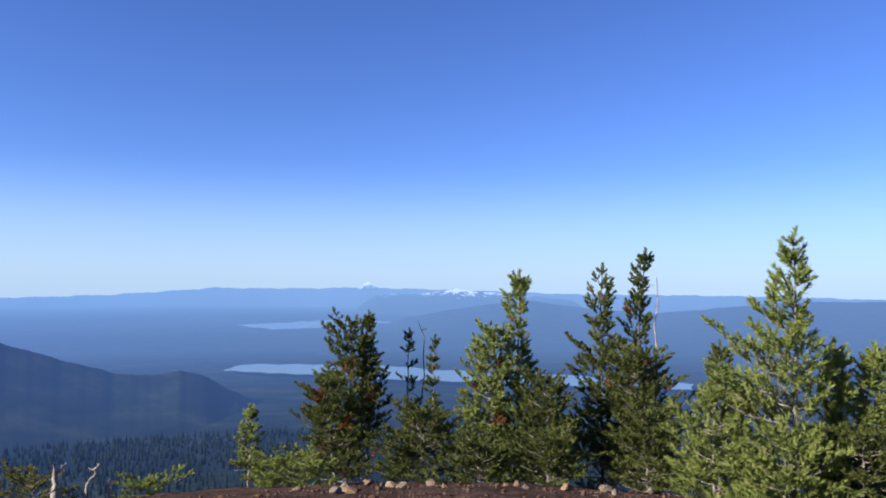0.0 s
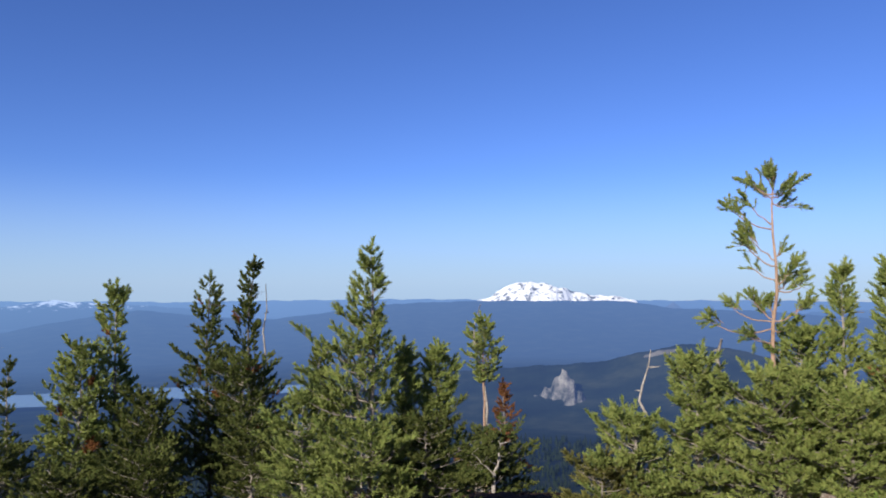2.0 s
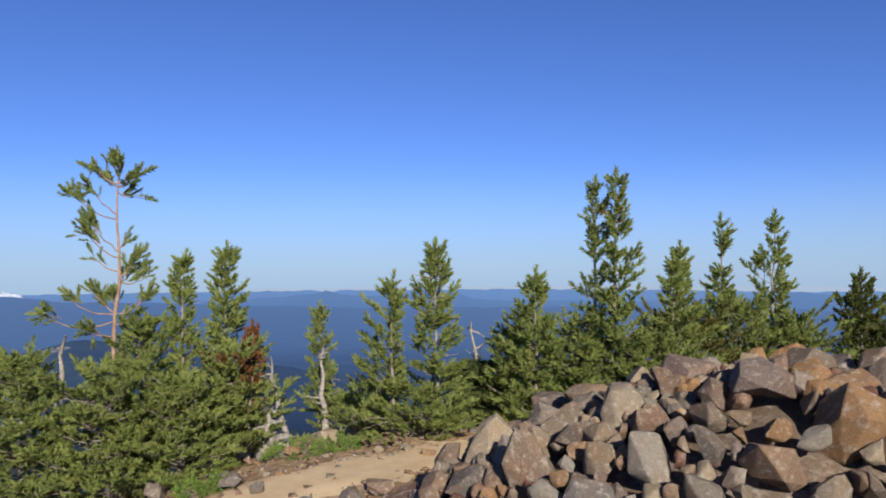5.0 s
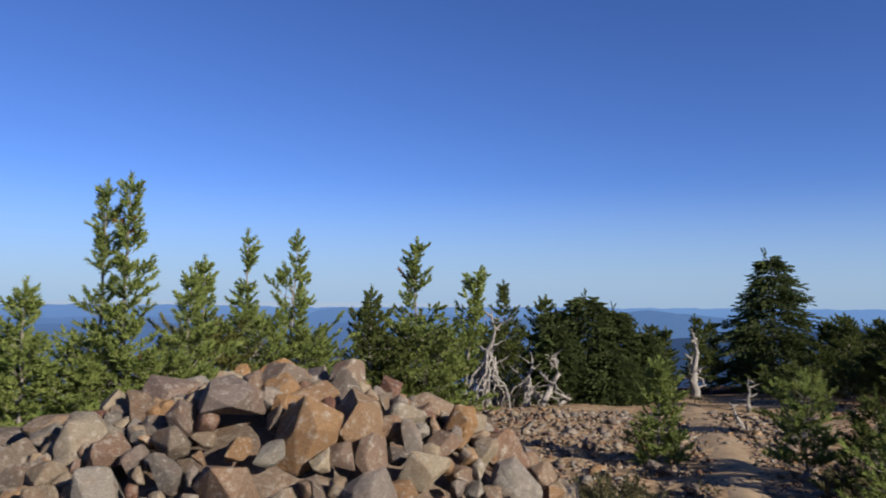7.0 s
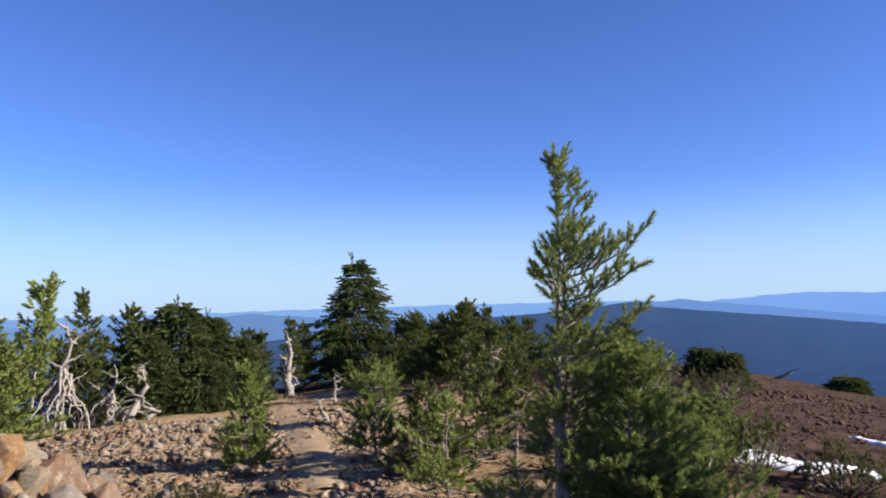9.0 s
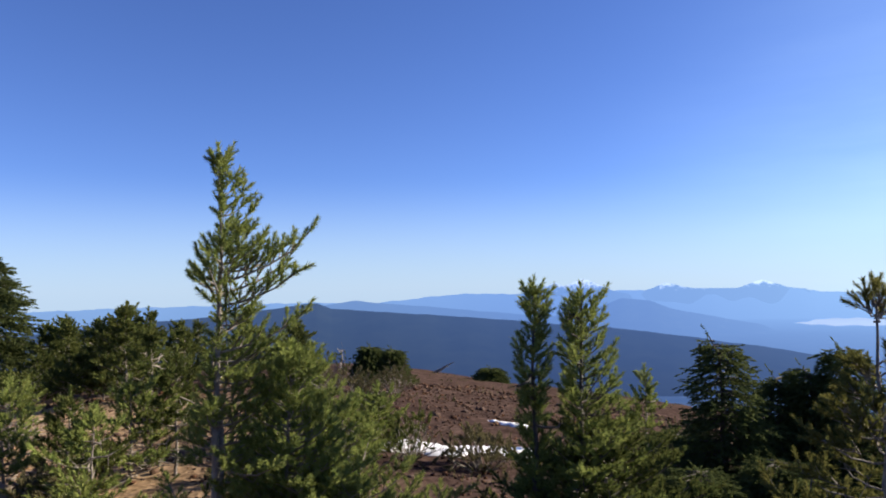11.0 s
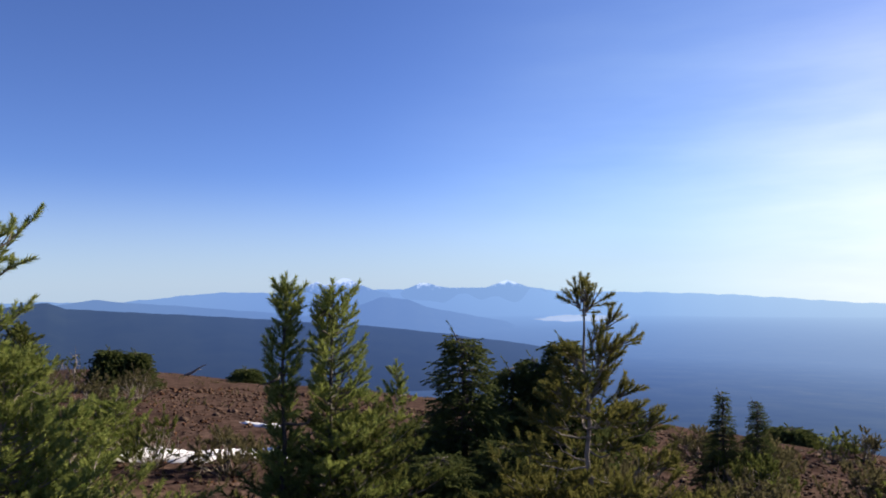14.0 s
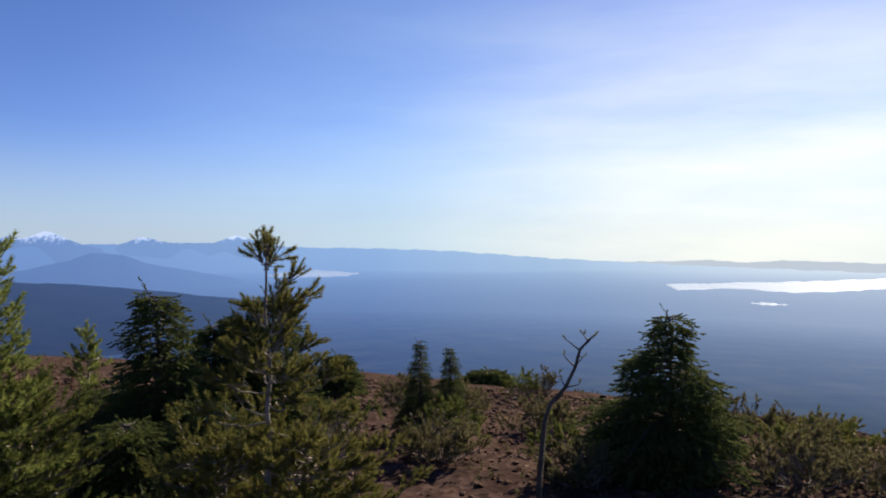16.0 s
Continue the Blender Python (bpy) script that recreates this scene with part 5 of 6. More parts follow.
pine(11.3, -2.4, 1.3, 87, 0.8, 0.03, (0, 0), 1.0, 0.25, taper=0.45, label=ROUND)
pine(13.74, -3.95, 1.7, 88, 0.7, 0.2, (0, 0), 0.8, 0.28, mat=PINE_DARK)
pine(14.47, -5.04, 2.66, 89, 1.0, 0.3, (0, 0), 0.7, 0.3, dead=4, label="windswept pine with a ragged flagged top", taper=1.25, view=-107.7, profile=[(1.0, 0.03, 0.04), (0.89, 0.23, 0.3), (0.8, 0.28, 0.3), (0.68, 0.37, 0.58), (0.55, 0.53, 0.69), (0.37, 0.64, 0.69)], rust=0.12)
pine(14.11, -5.9, 2.1, 90, 0.9, 0.3, (-0.1, -0.3), 0.7, 0.3, taper=1.25, view=-111.2, profile=[(1.0, -0.11, 0.28), (0.91, 0.28, 0.22), (0.8, 0.37, 0.17), (0.66, 0.5, 0.28)])
pine(13.9, -4.3, 1.0, 91, 1.0, 0.03, (0, 0), 1.0, 0.27, taper=0.4, label=ROUND, mat=PINE_DARK)
pine(14.0, -5.1, 1.2, 92, 1.1, 0.03, (0, 0), 1.0, 0.27, taper=0.4, label=ROUND)
pine(14.4, -5.4, 0.9, 93, 0.7, 0.03, (0, 0), 1.0, 0.27, taper=0.4, label=ROUND)
pine(16.9, -3.6, 0.84, 94, 0.4, 0.1, (0, 0), 0.8, 0.27)

# the wood to the east, with its snags
snag(16.69, -7.62, 1.15, 100, 0.09, 14, 0.8, (0, 0), 0.03, label="gnarled bleached snag with many drooping bare limbs", split=1, skirt=18)
snag(16.4, -8.4, 0.1, 101, 0.07, 8, 0.6, (0.2, -0.2), 0.05, split=2, skirt=9)
snag(15.58, -8.75, 0.23, 102, 0.09, 8, 0.6, (0.1, -0.2), 0.1, label="twisted bleached snag on stony ground", split=2)
pine(18.39, -8.72, 1.9, 103, 0.9, 0.3, (0, 0), 0.6, 0.3, dead=6, taper=1.25, mat=PINE_DARK, rust=0.20, gap=1.25)
pine(17.98, -9.56, 1.5, 104, 0.9, 0.2, (0, -0.2), 0.7, 0.3, mat=PINE_DARK, gap=1.25)
pine(17.6, -8.2, 0.9, 105, 1.1, 0.05, (0, 0), 0.9, 0.28, taper=0.4, mat=PINE_DARK)
hemlock(17.33, -10.71, 1.68, 106, 1.0, tuft=0.32, label="dark hemlock with a ragged pointed top", view=-121.5, profile=[(1.0, 0.1, 0.1), (0.89, 0.4, 0.35), (0.69, 0.7, 0.7), (0.44, 1.0, 0.9), (0.05, 0.8, 1.1)])
hemlock(17.67, -10.0, 1.3, 107, 0.9, tuft=0.3, label="dark hemlock with a ragged pointed top")
hemlock(17.1, -11.4, 1.35, 108, 0.9, tuft=0.3, label="dark hemlock with a ragged pointed top")
hemlock(17.2, -9.7, 0.9, 210, 0.9, tuft=0.3, label="dark hemlock with a ragged pointed top")
hemlock(16.9, -12.1, 0.7, 211, 0.8, tuft=0.3, label="dark hemlock with a ragged pointed top")
hemlock(16.7, -10.9, 0.3, 212, 1.1, squat=0.5, tuft=0.3, label="broad bushy dark hemlock")
pine(8.36, -6.15, 0.86, 109, 0.5, 0.03, (0, 0), 0.9, 0.24, label="small bushy young pine beside the path")
snag(18.16, -14.72, 0.5, 110, 0.14, 9, 0.6, (0.1, 0.1), 0.018, label="thick broken bleached snag standing upright", split=2)
pine(18.9, -15.3, 0.95, 111, 0.5, 0.2, (0, 0), 0.8, 0.28, mat=PINE_DARK)
pine(18.6, -14.0, 0.6, 112, 0.6, 0.1, (0, 0), 0.8, 0.27, mat=PINE_DARK)
hemlock(19.6, -19.08, 3.11, 113, 1.9, tuft=0.38, label="tall dark conical hemlock with layered boughs", view=-134.7, profile=[(1.0, 0.03, 0.03), (0.95, 0.06, 0.08), (0.9, 0.2, 0.3), (0.83, 0.42, 0.62), (0.67, 0.95, 1.2), (0.56, 1.2, 1.03), (0.44, 2.23, 1.65), (0.21, 2.23, 1.24), (-0.02, 2.37, 1.65)])
pine(9.4, -9.48, 0.49, 114, 0.7, 0.08, (0, 0), 0.6, 0.22, dead=12, label="scrubby pine with many bare grey twigs")
for i, (px, py, tz) in enumerate([(16.9, -18.8, 0.77), (12.47, -16.01, 1.45), (16.17, -19.5, 0.75), (14.3, -20.9, 0.81), (15.96, -17.0, 0.2), (13.6, -17.4, 0.6), (12.9, -19.0, 0.7), (12.0, -21.5, 0.6), (18.2, -20.5, 1.0),
                                   (20.5, -17.2, 0.7), (11.2, -18.3, 0.3), (15.2, -15.8, -0.1), (10.8, -22.0, 0.6), (13.2, -15.3, 0.3), (22.0, -16.0, 0.5), (21.0, -19.0, 0.6), (17.6, -22.4, 0.9), (19.4, -23.5, 0.8), (15.4, -23.6, 0.7), (13.4, -23.4, 0.8), (16.6, -16.0, -0.4), (14.4, -18.4, 0.0), (11.6, -20.0, 0.2), (20.4, -14.2, 0.2), (22.6, -21.0, 0.9), (12.2, -24.8, 0.6)]):
    pine(px, py, tz, 120 + i, 0.8 + 0.15 * (i % 3), 0.15, (0, 0), 0.8, 0.27, dead=4, mat=PINE_DARK, group="pines of the eastern wood")
snag(10.68, -9.53, -0.26, 140, 0.05, 4, 0.3, (0.2, 0.1))
snag(13.2, -12.0, -0.2, 141, 0.05, 8, 0.5)
shrub(6.2, -4.1, 0.35, 0.45, 142, DRY, "low dark heath shrub among stones", 0.12, 120)

pine(5.89, -7.84, 1.3, 200, 0.5, 0.3, (0, 0), 0.5, 0.22, dead=10, mat=PINE_DARK)
pine(5.87, -6.6, 0.79, 201, 0.5, 0.1, (0, 0), 0.5, 0.22, dead=10, mat=PINE_DARK)
pine(11.28, -14.43, 1.48, 202, 0.8, 0.1, (0, 0), 0.8, 0.28, dead=4, mat=PINE_DARK)
pine(11.51, -15.5, 1.33, 203, 0.8, 0.1, (0, 0), 0.8, 0.28, dead=4, mat=PINE_DARK)
pine(12.88, -15.72, 1.03, 204, 0.8, 0.1, (0, 0), 0.8, 0.28, dead=4, mat=PINE_DARK)
pine(6.95, -6.97, 0.73, 205, 0.5, 0.1, (0, 0), 0.5, 0.22, dead=10, mat=PINE)
pine(5.4, -7.57, 1.12, 206, 0.5, 0.3, (0, 0), 0.5, 0.22, dead=10, mat=PINE_DARK)
pine(17.17, -18.64, 0.87, 207, 0.8, 0.1, (0, 0), 0.8, 0.28, dead=4, mat=PINE_DARK)
pine(16.1, -18.25, 0.99, 208, 0.8, 0.1, (0, 0), 0.8, 0.28, dead=4, mat=PINE_DARK)

# the large near pine and its neighbours
pine(3.17, -4.69, 2.53, 150, 0.55, 0.3, (-0.01, 0.01), 1.0, 0.16, taper=1.15, label="tall flagged pine with needles swept to one side", view=-149.2, profile=[(1.0, 0.03, 0.12), (0.97, 0.03, 0.19), (0.94, 0.02, 0.22), (0.89, 0.0, 0.26), (0.84, 0.0, 0.29), (0.8, 0.0, 0.31), (0.77, 0.12, 0.4), (0.74, 0.15, 0.62), (0.7, 0.14, 0.82), (0.66, 0.08, 0.8), (0.62, 0.0, 0.55), (0.55, 0.0, 0.58), (0.45, 0.08, 0.68), (0.31, 0.21, 0.78)], tipped=0.1)
pine(2.86, -4.86, 1.35, 151, 0.45, 0.1, (-0.1, 0.05), 0.95, 0.16, dead=2, view=-151.0, profile=[(1.0, 0.08, 0.12), (0.92, 0.14, 0.18), (0.8, 0.22, 0.25), (0.6, 0.35, 0.35), (0.4, 0.42, 0.5)])
snag(3.22, -4.72, 1.3, 152, 0.035, 5, 0.25)
pine(2.95, -4.95, 0.85, 153, 0.75, 0.03, (0, 0), 0.8, 0.17, taper=0.45, label=ROUND, view=-152.3, profile=[(1.0, 0.25, 0.3), (0.9, 0.4, 0.46), (0.72, 0.55, 0.62), (0.52, 0.57, 0.71), (0.2, 0.6, 0.75)])
pine(3.3, -4.6, 0.55, 154, 0.65, 0.03, (0, 0), 0.7, 0.18, taper=0.45)
pine(2.5, -5.2, 0.7, 155, 0.85, 0.03, (0, 0), 0.75, 0.18, taper=0.45, label=ROUND)
pine(5.75, -7.3, 0.83, 156, 0.6, 0.1, (0, 0), 0.5, 0.22, dead=10, label="scrubby pine with many bare grey twigs")
pine(5.05, -5.94, 0.75, 157, 0.55, 0.1, (0, 0), 0.45, 0.22, dead=10, label="scrubby pine with many bare grey twigs")
pine(3.67, -7.88, 0.6, 158, 0.6, 0.05, (0, 0), 0.7, 0.22, dead=6)
pine(3.75, -9.25, 0.5, 221, 0.45, 0.04, (0, 0), 0.95, 0.2, taper=0.5, dead=4, label=ROUND)
pine(4.73, -9.06, 1.0, 159, 0.8, 0.05, (0, 0), 0.8, 0.24, dead=6)
hemlock(7.35, -19.3, 0.2, 160, 0.62, squat=0.2, tuft=0.22, label="round dark bush on the open shoulder", name="hemlock_bush")
hemlock(6.8, -19.5, 0.1, 161, 0.5, squat=0.1, tuft=0.22, label="round dark bush on the open shoulder", name="hemlock_bush")
hemlock(6.07, -30.45, -1.6, 162, 0.7, squat=0.8, tuft=0.3, label="small dark bush at the shoulder's edge", name="hemlock_bush")
snag(12.03, -28.77, -0.9, 163, 0.06, 6, 0.6)
snag(9.4, -33.9, -1.9, 164, 0.09, 2, 0.6, (-1.0, 0.2), 0.03, label="curved white dead log tipped up from the ground")

# the trees to the south
pine(1.4, -5.41, 1.71, 170, 0.6, 0.1, (0, 0), 0.9, 0.16, bark=BARK_DARK, dead=3, label="pair-stemmed young pine with dark trunk", taper=1.25, view=-172.7, profile=[(1.0, 0.07, 0.08), (0.96, 0.08, 0.11), (0.9, 0.08, 0.14), (0.85, 0.17, 0.1), (0.82, 0.12, 0.1), (0.77, 0.14, 0.12), (0.68, 0.16, 0.14), (0.58, 0.14, 0.11), (0.47, 0.16, 0.12), (0.29, 0.18, 0.18)])
pine(1.17, -5.52, 1.68, 171, 0.7, 0.08, (-0.07, 0), 0.95, 0.16, bark=BARK_DARK, dead=5, label="pair-stemmed young pine with dark trunk", taper=1.25, view=-175.7, profile=[(1.0, 0.05, 0.1), (0.97, 0.06, 0.14), (0.91, 0.08, 0.24), (0.85, 0.16, 0.24), (0.78, 0.16, 0.28), (0.7, 0.12, 0.41), (0.62, 0.1, 0.48), (0.55, 0.1, 0.48), (0.43, 0.2, 0.5), (0.36, 0.24, 0.61), (0.24, 0.3, 0.67)])
pine(0.96, -5.64, 0.9, 172, 0.6, 0.05, (0, 0), 0.9, 0.17, taper=0.5, mat=PINE_DARK)
pine(1.35, -5.3, 0.5, 173, 0.6, 0.04, (0, 0), 0.9, 0.17, taper=0.45, mat=PINE_DARK)
hemlock(0.0, -7.6, 1.27, 174, 0.75, tuft=0.14, view=-186.7, profile=[(1.0, 0.0, 0.0), (0.95, 0.05, 0.1), (0.89, 0.12, 0.2), (0.79, 0.16, 0.27), (0.73, 0.33, 0.27), (0.66, 0.28, 0.33), (0.56, 0.34, 0.38), (0.47, 0.42, 0.44), (0.27, 0.5, 0.5), (-0.02, 0.55, 0.55)])
hemlock(-0.6, -8.2, 0.87, 175, 0.5, tuft=0.15)
hemlock(-0.85, -8.1, 0.93, 176, 0.5, tuft=0.15)
hemlock(-1.14, -8.0, 1.14, 177, 0.55, tuft=0.15)
hemlock(0.3, -6.7, 0.3, 222, 0.55, tuft=0.13, squat=0.5, label="broad bushy dark hemlock")
hemlock(-0.3, -6.9, 0.35, 223, 0.55, tuft=0.13, squat=0.5, label="broad bushy dark hemlock")
hemlock(0.3, -8.7, 0.2, 178, 0.6, tuft=0.17, squat=0.5)
pine(0.57, -10.43, 0.64, 179, 0.3, 0.3, (0, 0), 0.5, 0.22, dead=3)
open_pine(-0.24, -4.47, 1.6, 180, -197.2, [(1.46, -0.04, 0.04, 0.02, 3), (1.46, 0.04, 0.03, -0.03, 3), (1.44, 0.02, 0.02, 0.05, 2), (1.5, 0.02, 0.03, -0.04, 2), (1.5, -0.02, 0.04, 0.03, 2), (1.25, 0.13, 0.14, 0.02, 5), (1.2, 0.2, 0.1, -0.05, 6), (1.1, 0.17, 0.12, 0.08, 5), (1.1, 0.1, 0.16, -0.1, 4), (1.14, -0.07, 0.06, 0.05, 5), (1.2, -0.06, 0.04, -0.05, 3), (1.05, -0.12, 0.08, 0.0, 5), (1.02, 0.1, 0.08, 0.1, 5), (1.0, -0.04, 0.08, -0.12, 5), (0.98, 0.06, 0.08, 0.14, 5), (0.92, -0.2, 0.06, 0.06, 6), (0.86, 0.1, 0.08, -0.2, 6), (0.84, -0.06, 0.06, 0.22, 6),
    (0.96, -0.17, 0.08, 0.0, 6), (0.94, 0.19, 0.08, 0.1, 6), (0.9, -0.1, 0.1, -0.15, 6), (0.88, 0.26, 0.06, -0.05, 7), (0.82, -0.27, 0.1, -0.1, 7), (0.78, 0.32, 0.1, 0.0, 8), (0.74, 0.15, 0.08, -0.25, 8), (0.7, -0.2, 0.08, 0.2, 8), (0.66, -0.34, 0.06, 0.05, 9), (0.6, 0.4, 0.06, 0.1, 9), (0.55, 0.2, 0.08, -0.35, 9), (0.48, -0.42, 0.05, -0.2, 9), (0.42, 0.45, 0.04, -0.15, 9),
    (0.36, -0.1, 0.05, 0.4, 9), (0.3, -0.45, 0.0, 0.1, 9), (0.25, 0.48, 0.0, 0.1, 9), (0.5, 0.05, 0.06, -0.4, 9), (0.3, 0.2, 0.02, -0.42, 9), (0.3, -0.25, 0.02, -0.4, 9), (0.12, 0.35, 0.0, -0.3, 9), (0.12, -0.35, 0.0, -0.3, 9)],
    0.085, BARK, "olive pine with an open top and grey twigs", mat=PINE_OLIVE)
pine(-0.05, -4.6, 0.78, 181, 0.6, 0.05, (0, 0), 0.8, 0.15, mat=PINE_OLIVE, taper=0.5, dead=14)
pine(-0.45, -4.4, 0.72, 209, 0.55, 0.05, (0, 0), 0.8, 0.15, mat=PINE_OLIVE, taper=0.5, dead=14)
hemlock(-2.72, -7.95, 0.52, 182, 0.55, tuft=0.055, density=0.95, view=-204.9, profile=[(1.0, 0.0, 0.0), (0.9, 0.02, 0.02), (0.8, 0.08, 0.07), (0.65, 0.14, 0.12), (0.5, 0.2, 0.15), (0.3, 0.3, 0.2), (0.05, 0.42, 0.26)])
hemlock(-3.08, -7.95, 0.42, 183, 0.6, tuft=0.055, density=0.95, view=-207.2, profile=[(1.0, 0.0, 0.0), (0.9, 0.03, 0.03), (0.78, 0.09, 0.11), (0.6, 0.15, 0.15), (0.42, 0.2, 0.16), (0.1, 0.26, 0.26)])
pine(-3.55, -8.85, -0.35, 184, 0.5, 0.05, (0, 0), 0.5, 0.18, dead=14, label="scrubby pine with many bare grey twigs")
hemlock(-4.08, -5.59, 1.04, 185, 1.05, tuft=0.14, label="broad dark hemlock with layered drooping boughs", view=-224.4, profile=[(1.0, 0.0, 0.0), (0.95, 0.04, 0.1), (0.91, 0.08, 0.22), (0.85, 0.18, 0.16), (0.78, 0.32, 0.1), (0.66, 0.46, 0.24), (0.58, 0.48, 0.52), (0.48, 0.5, 0.42), (0.38, 0.8, 0.7), (0.25, 0.92, 0.72), (0.12, 0.85, 0.62), (0.0, 0.7, 0.55)])
pine(-6.3, -6.0, -0.35, 186, 0.6, 0.05, (0, 0), 0.6, 0.2, dead=6, mat=PINE_OLIVE)
pine(-6.9, -6.0, -0.35, 187, 0.6, 0.05, (0, 0), 0.6, 0.2, dead=6, mat=PINE_OLIVE)
bent_sapling(-2.36, -5.17, -212.0)
hemlock(-8.99, -17.27, -1.8, 189, 0.8, squat=0.8, tuft=0.26, label="small dark bush at the shoulder's edge", name="hemlock_bush")
pine(-8.67, -15.12, -1.55, 190, 0.4, 0.1, (0, 0), 0.5, 0.2)
hemlock(-3.18, -12.25, -0.23, 191, 0.5, tuft=0.18)
pine(-4.6, -8.2, -0.5, 192, 0.4, 0.1, (0, 0), 0.4, 0.16, dead=8)

# half-bare scrub on the southern shoulder
for i, (x, y, hh, w) in enumerate([(-2.65, -7.4, 0.5, 0.5), (-3.2, -8.2, 0.55, 0.5), (-3.69, -8.9, 0.45, 0.45), (-6.93, -12.5, 0.5, 0.4), (-7.54, -12.6, 0.6, 0.35), (-3.6, -10.5, 0.45, 0.5), (-7.3, -8.3, 0.5, 0.55), (-7.97, -8.2, 0.5, 0.5), (-8.3, -7.4, 0.45, 0.5),
                                  (-1.55, -9.2, 0.5, 0.5), (0.44, -7.7, 0.5, 0.5), (2.35, -8.5, 0.45, 0.45), (3.2, -8.7, 0.5, 0.4), (5.7, -13.5, 0.7, 0.5), (5.75, -16.3, 0.6, 0.6), (8.2, -18.7, 0.8, 0.7), (6.7, -13.7, 0.8, 0.6), (7.4, -16.0, 0.7, 0.6), (4.1, -6.7, 0.4, 0.4), (5.8, -6.5, 0.35, 0.4), (-5.0, -5.0, 0.45, 0.5), (-5.5, -5.5, 0.5, 0.55), (-6.1, -5.7, 0.5, 0.6), (-6.0, -4.9, 0.45, 0.6), (-6.7, -5.4, 0.5, 0.6), (-3.1, -5.6, 0.3, 0.4), (-2.3, -6.6, 0.4, 0.4), (-2.0, -8.3, 0.45, 0.45), (-1.3, -7.0, 0.4, 0.45), (-4.3, -8.0, 0.4, 0.5), (-3.9, -7.0, 0.3, 0.4)]):
    twig_bush(x, y, hh, w, 600 + i, "half-bare olive scrub with thin grey twigs", DRY if i % 3 else PINE_DARK, (0.2, 0.4, 0.6)[i % 3])


# ---- rocks ----
def rock_mesh(seed, points=16):
    """An angular boulder: the hull of a few scattered points, its edges worn."""
    rng = np.random.default_rng(seed)
    bm = bmesh.new()
    axes = np.array([1.0, rng.uniform(0.7, 1.0), rng.uniform(0.5, 0.85)])
    for _ in range(points):
        d = rng.normal(size=3)
        d /= np.linalg.norm(d)
        bm.verts.new(d * axes * rng.uniform(0.85, 1.05) * 0.5)
    res = bmesh.ops.convex_hull(bm, input=bm.verts)
    bmesh.ops.delete(bm, geom=[g for g in res["geom_interior"] if isinstance(g, bmesh.types.BMVert)], context="VERTS")
    bmesh.ops.dissolve_limit(bm, angle_limit=0.2, verts=bm.verts, edges=bm.edges)
    bmesh.ops.bevel(bm, geom=list(bm.edges), offset=0.045, segments=2, profile=0.6, affect="EDGES", clamp_overlap=True)
    bmesh.ops.triangulate(bm, faces=bm.faces)
    for v in bm.verts:
        v.co += v.co.normalized() * 0.018 * noise.noise(v.co * 5 + Vector((seed, 0, 0)))
    me = bpy.data.meshes.new("rock")
    bm.to_mesh(me)
    bm.free()
    me.materials.append(ROCK)
    return me


ROCKS = [rock_mesh(300 + i, 11 + i % 8) for i in range(16)]


def heap(x, y):
    """Height of the rock pile above the ground."""
    q = 1 - abs((y + 1.15) / 2.35) ** 2.0 - abs((x - 5.75) / 1.75) ** 2.2
    return (1.25 - 0.36 * min(max((y + 1.1) / 1.6, 0), 1)) * max(q, 0) ** 0.62


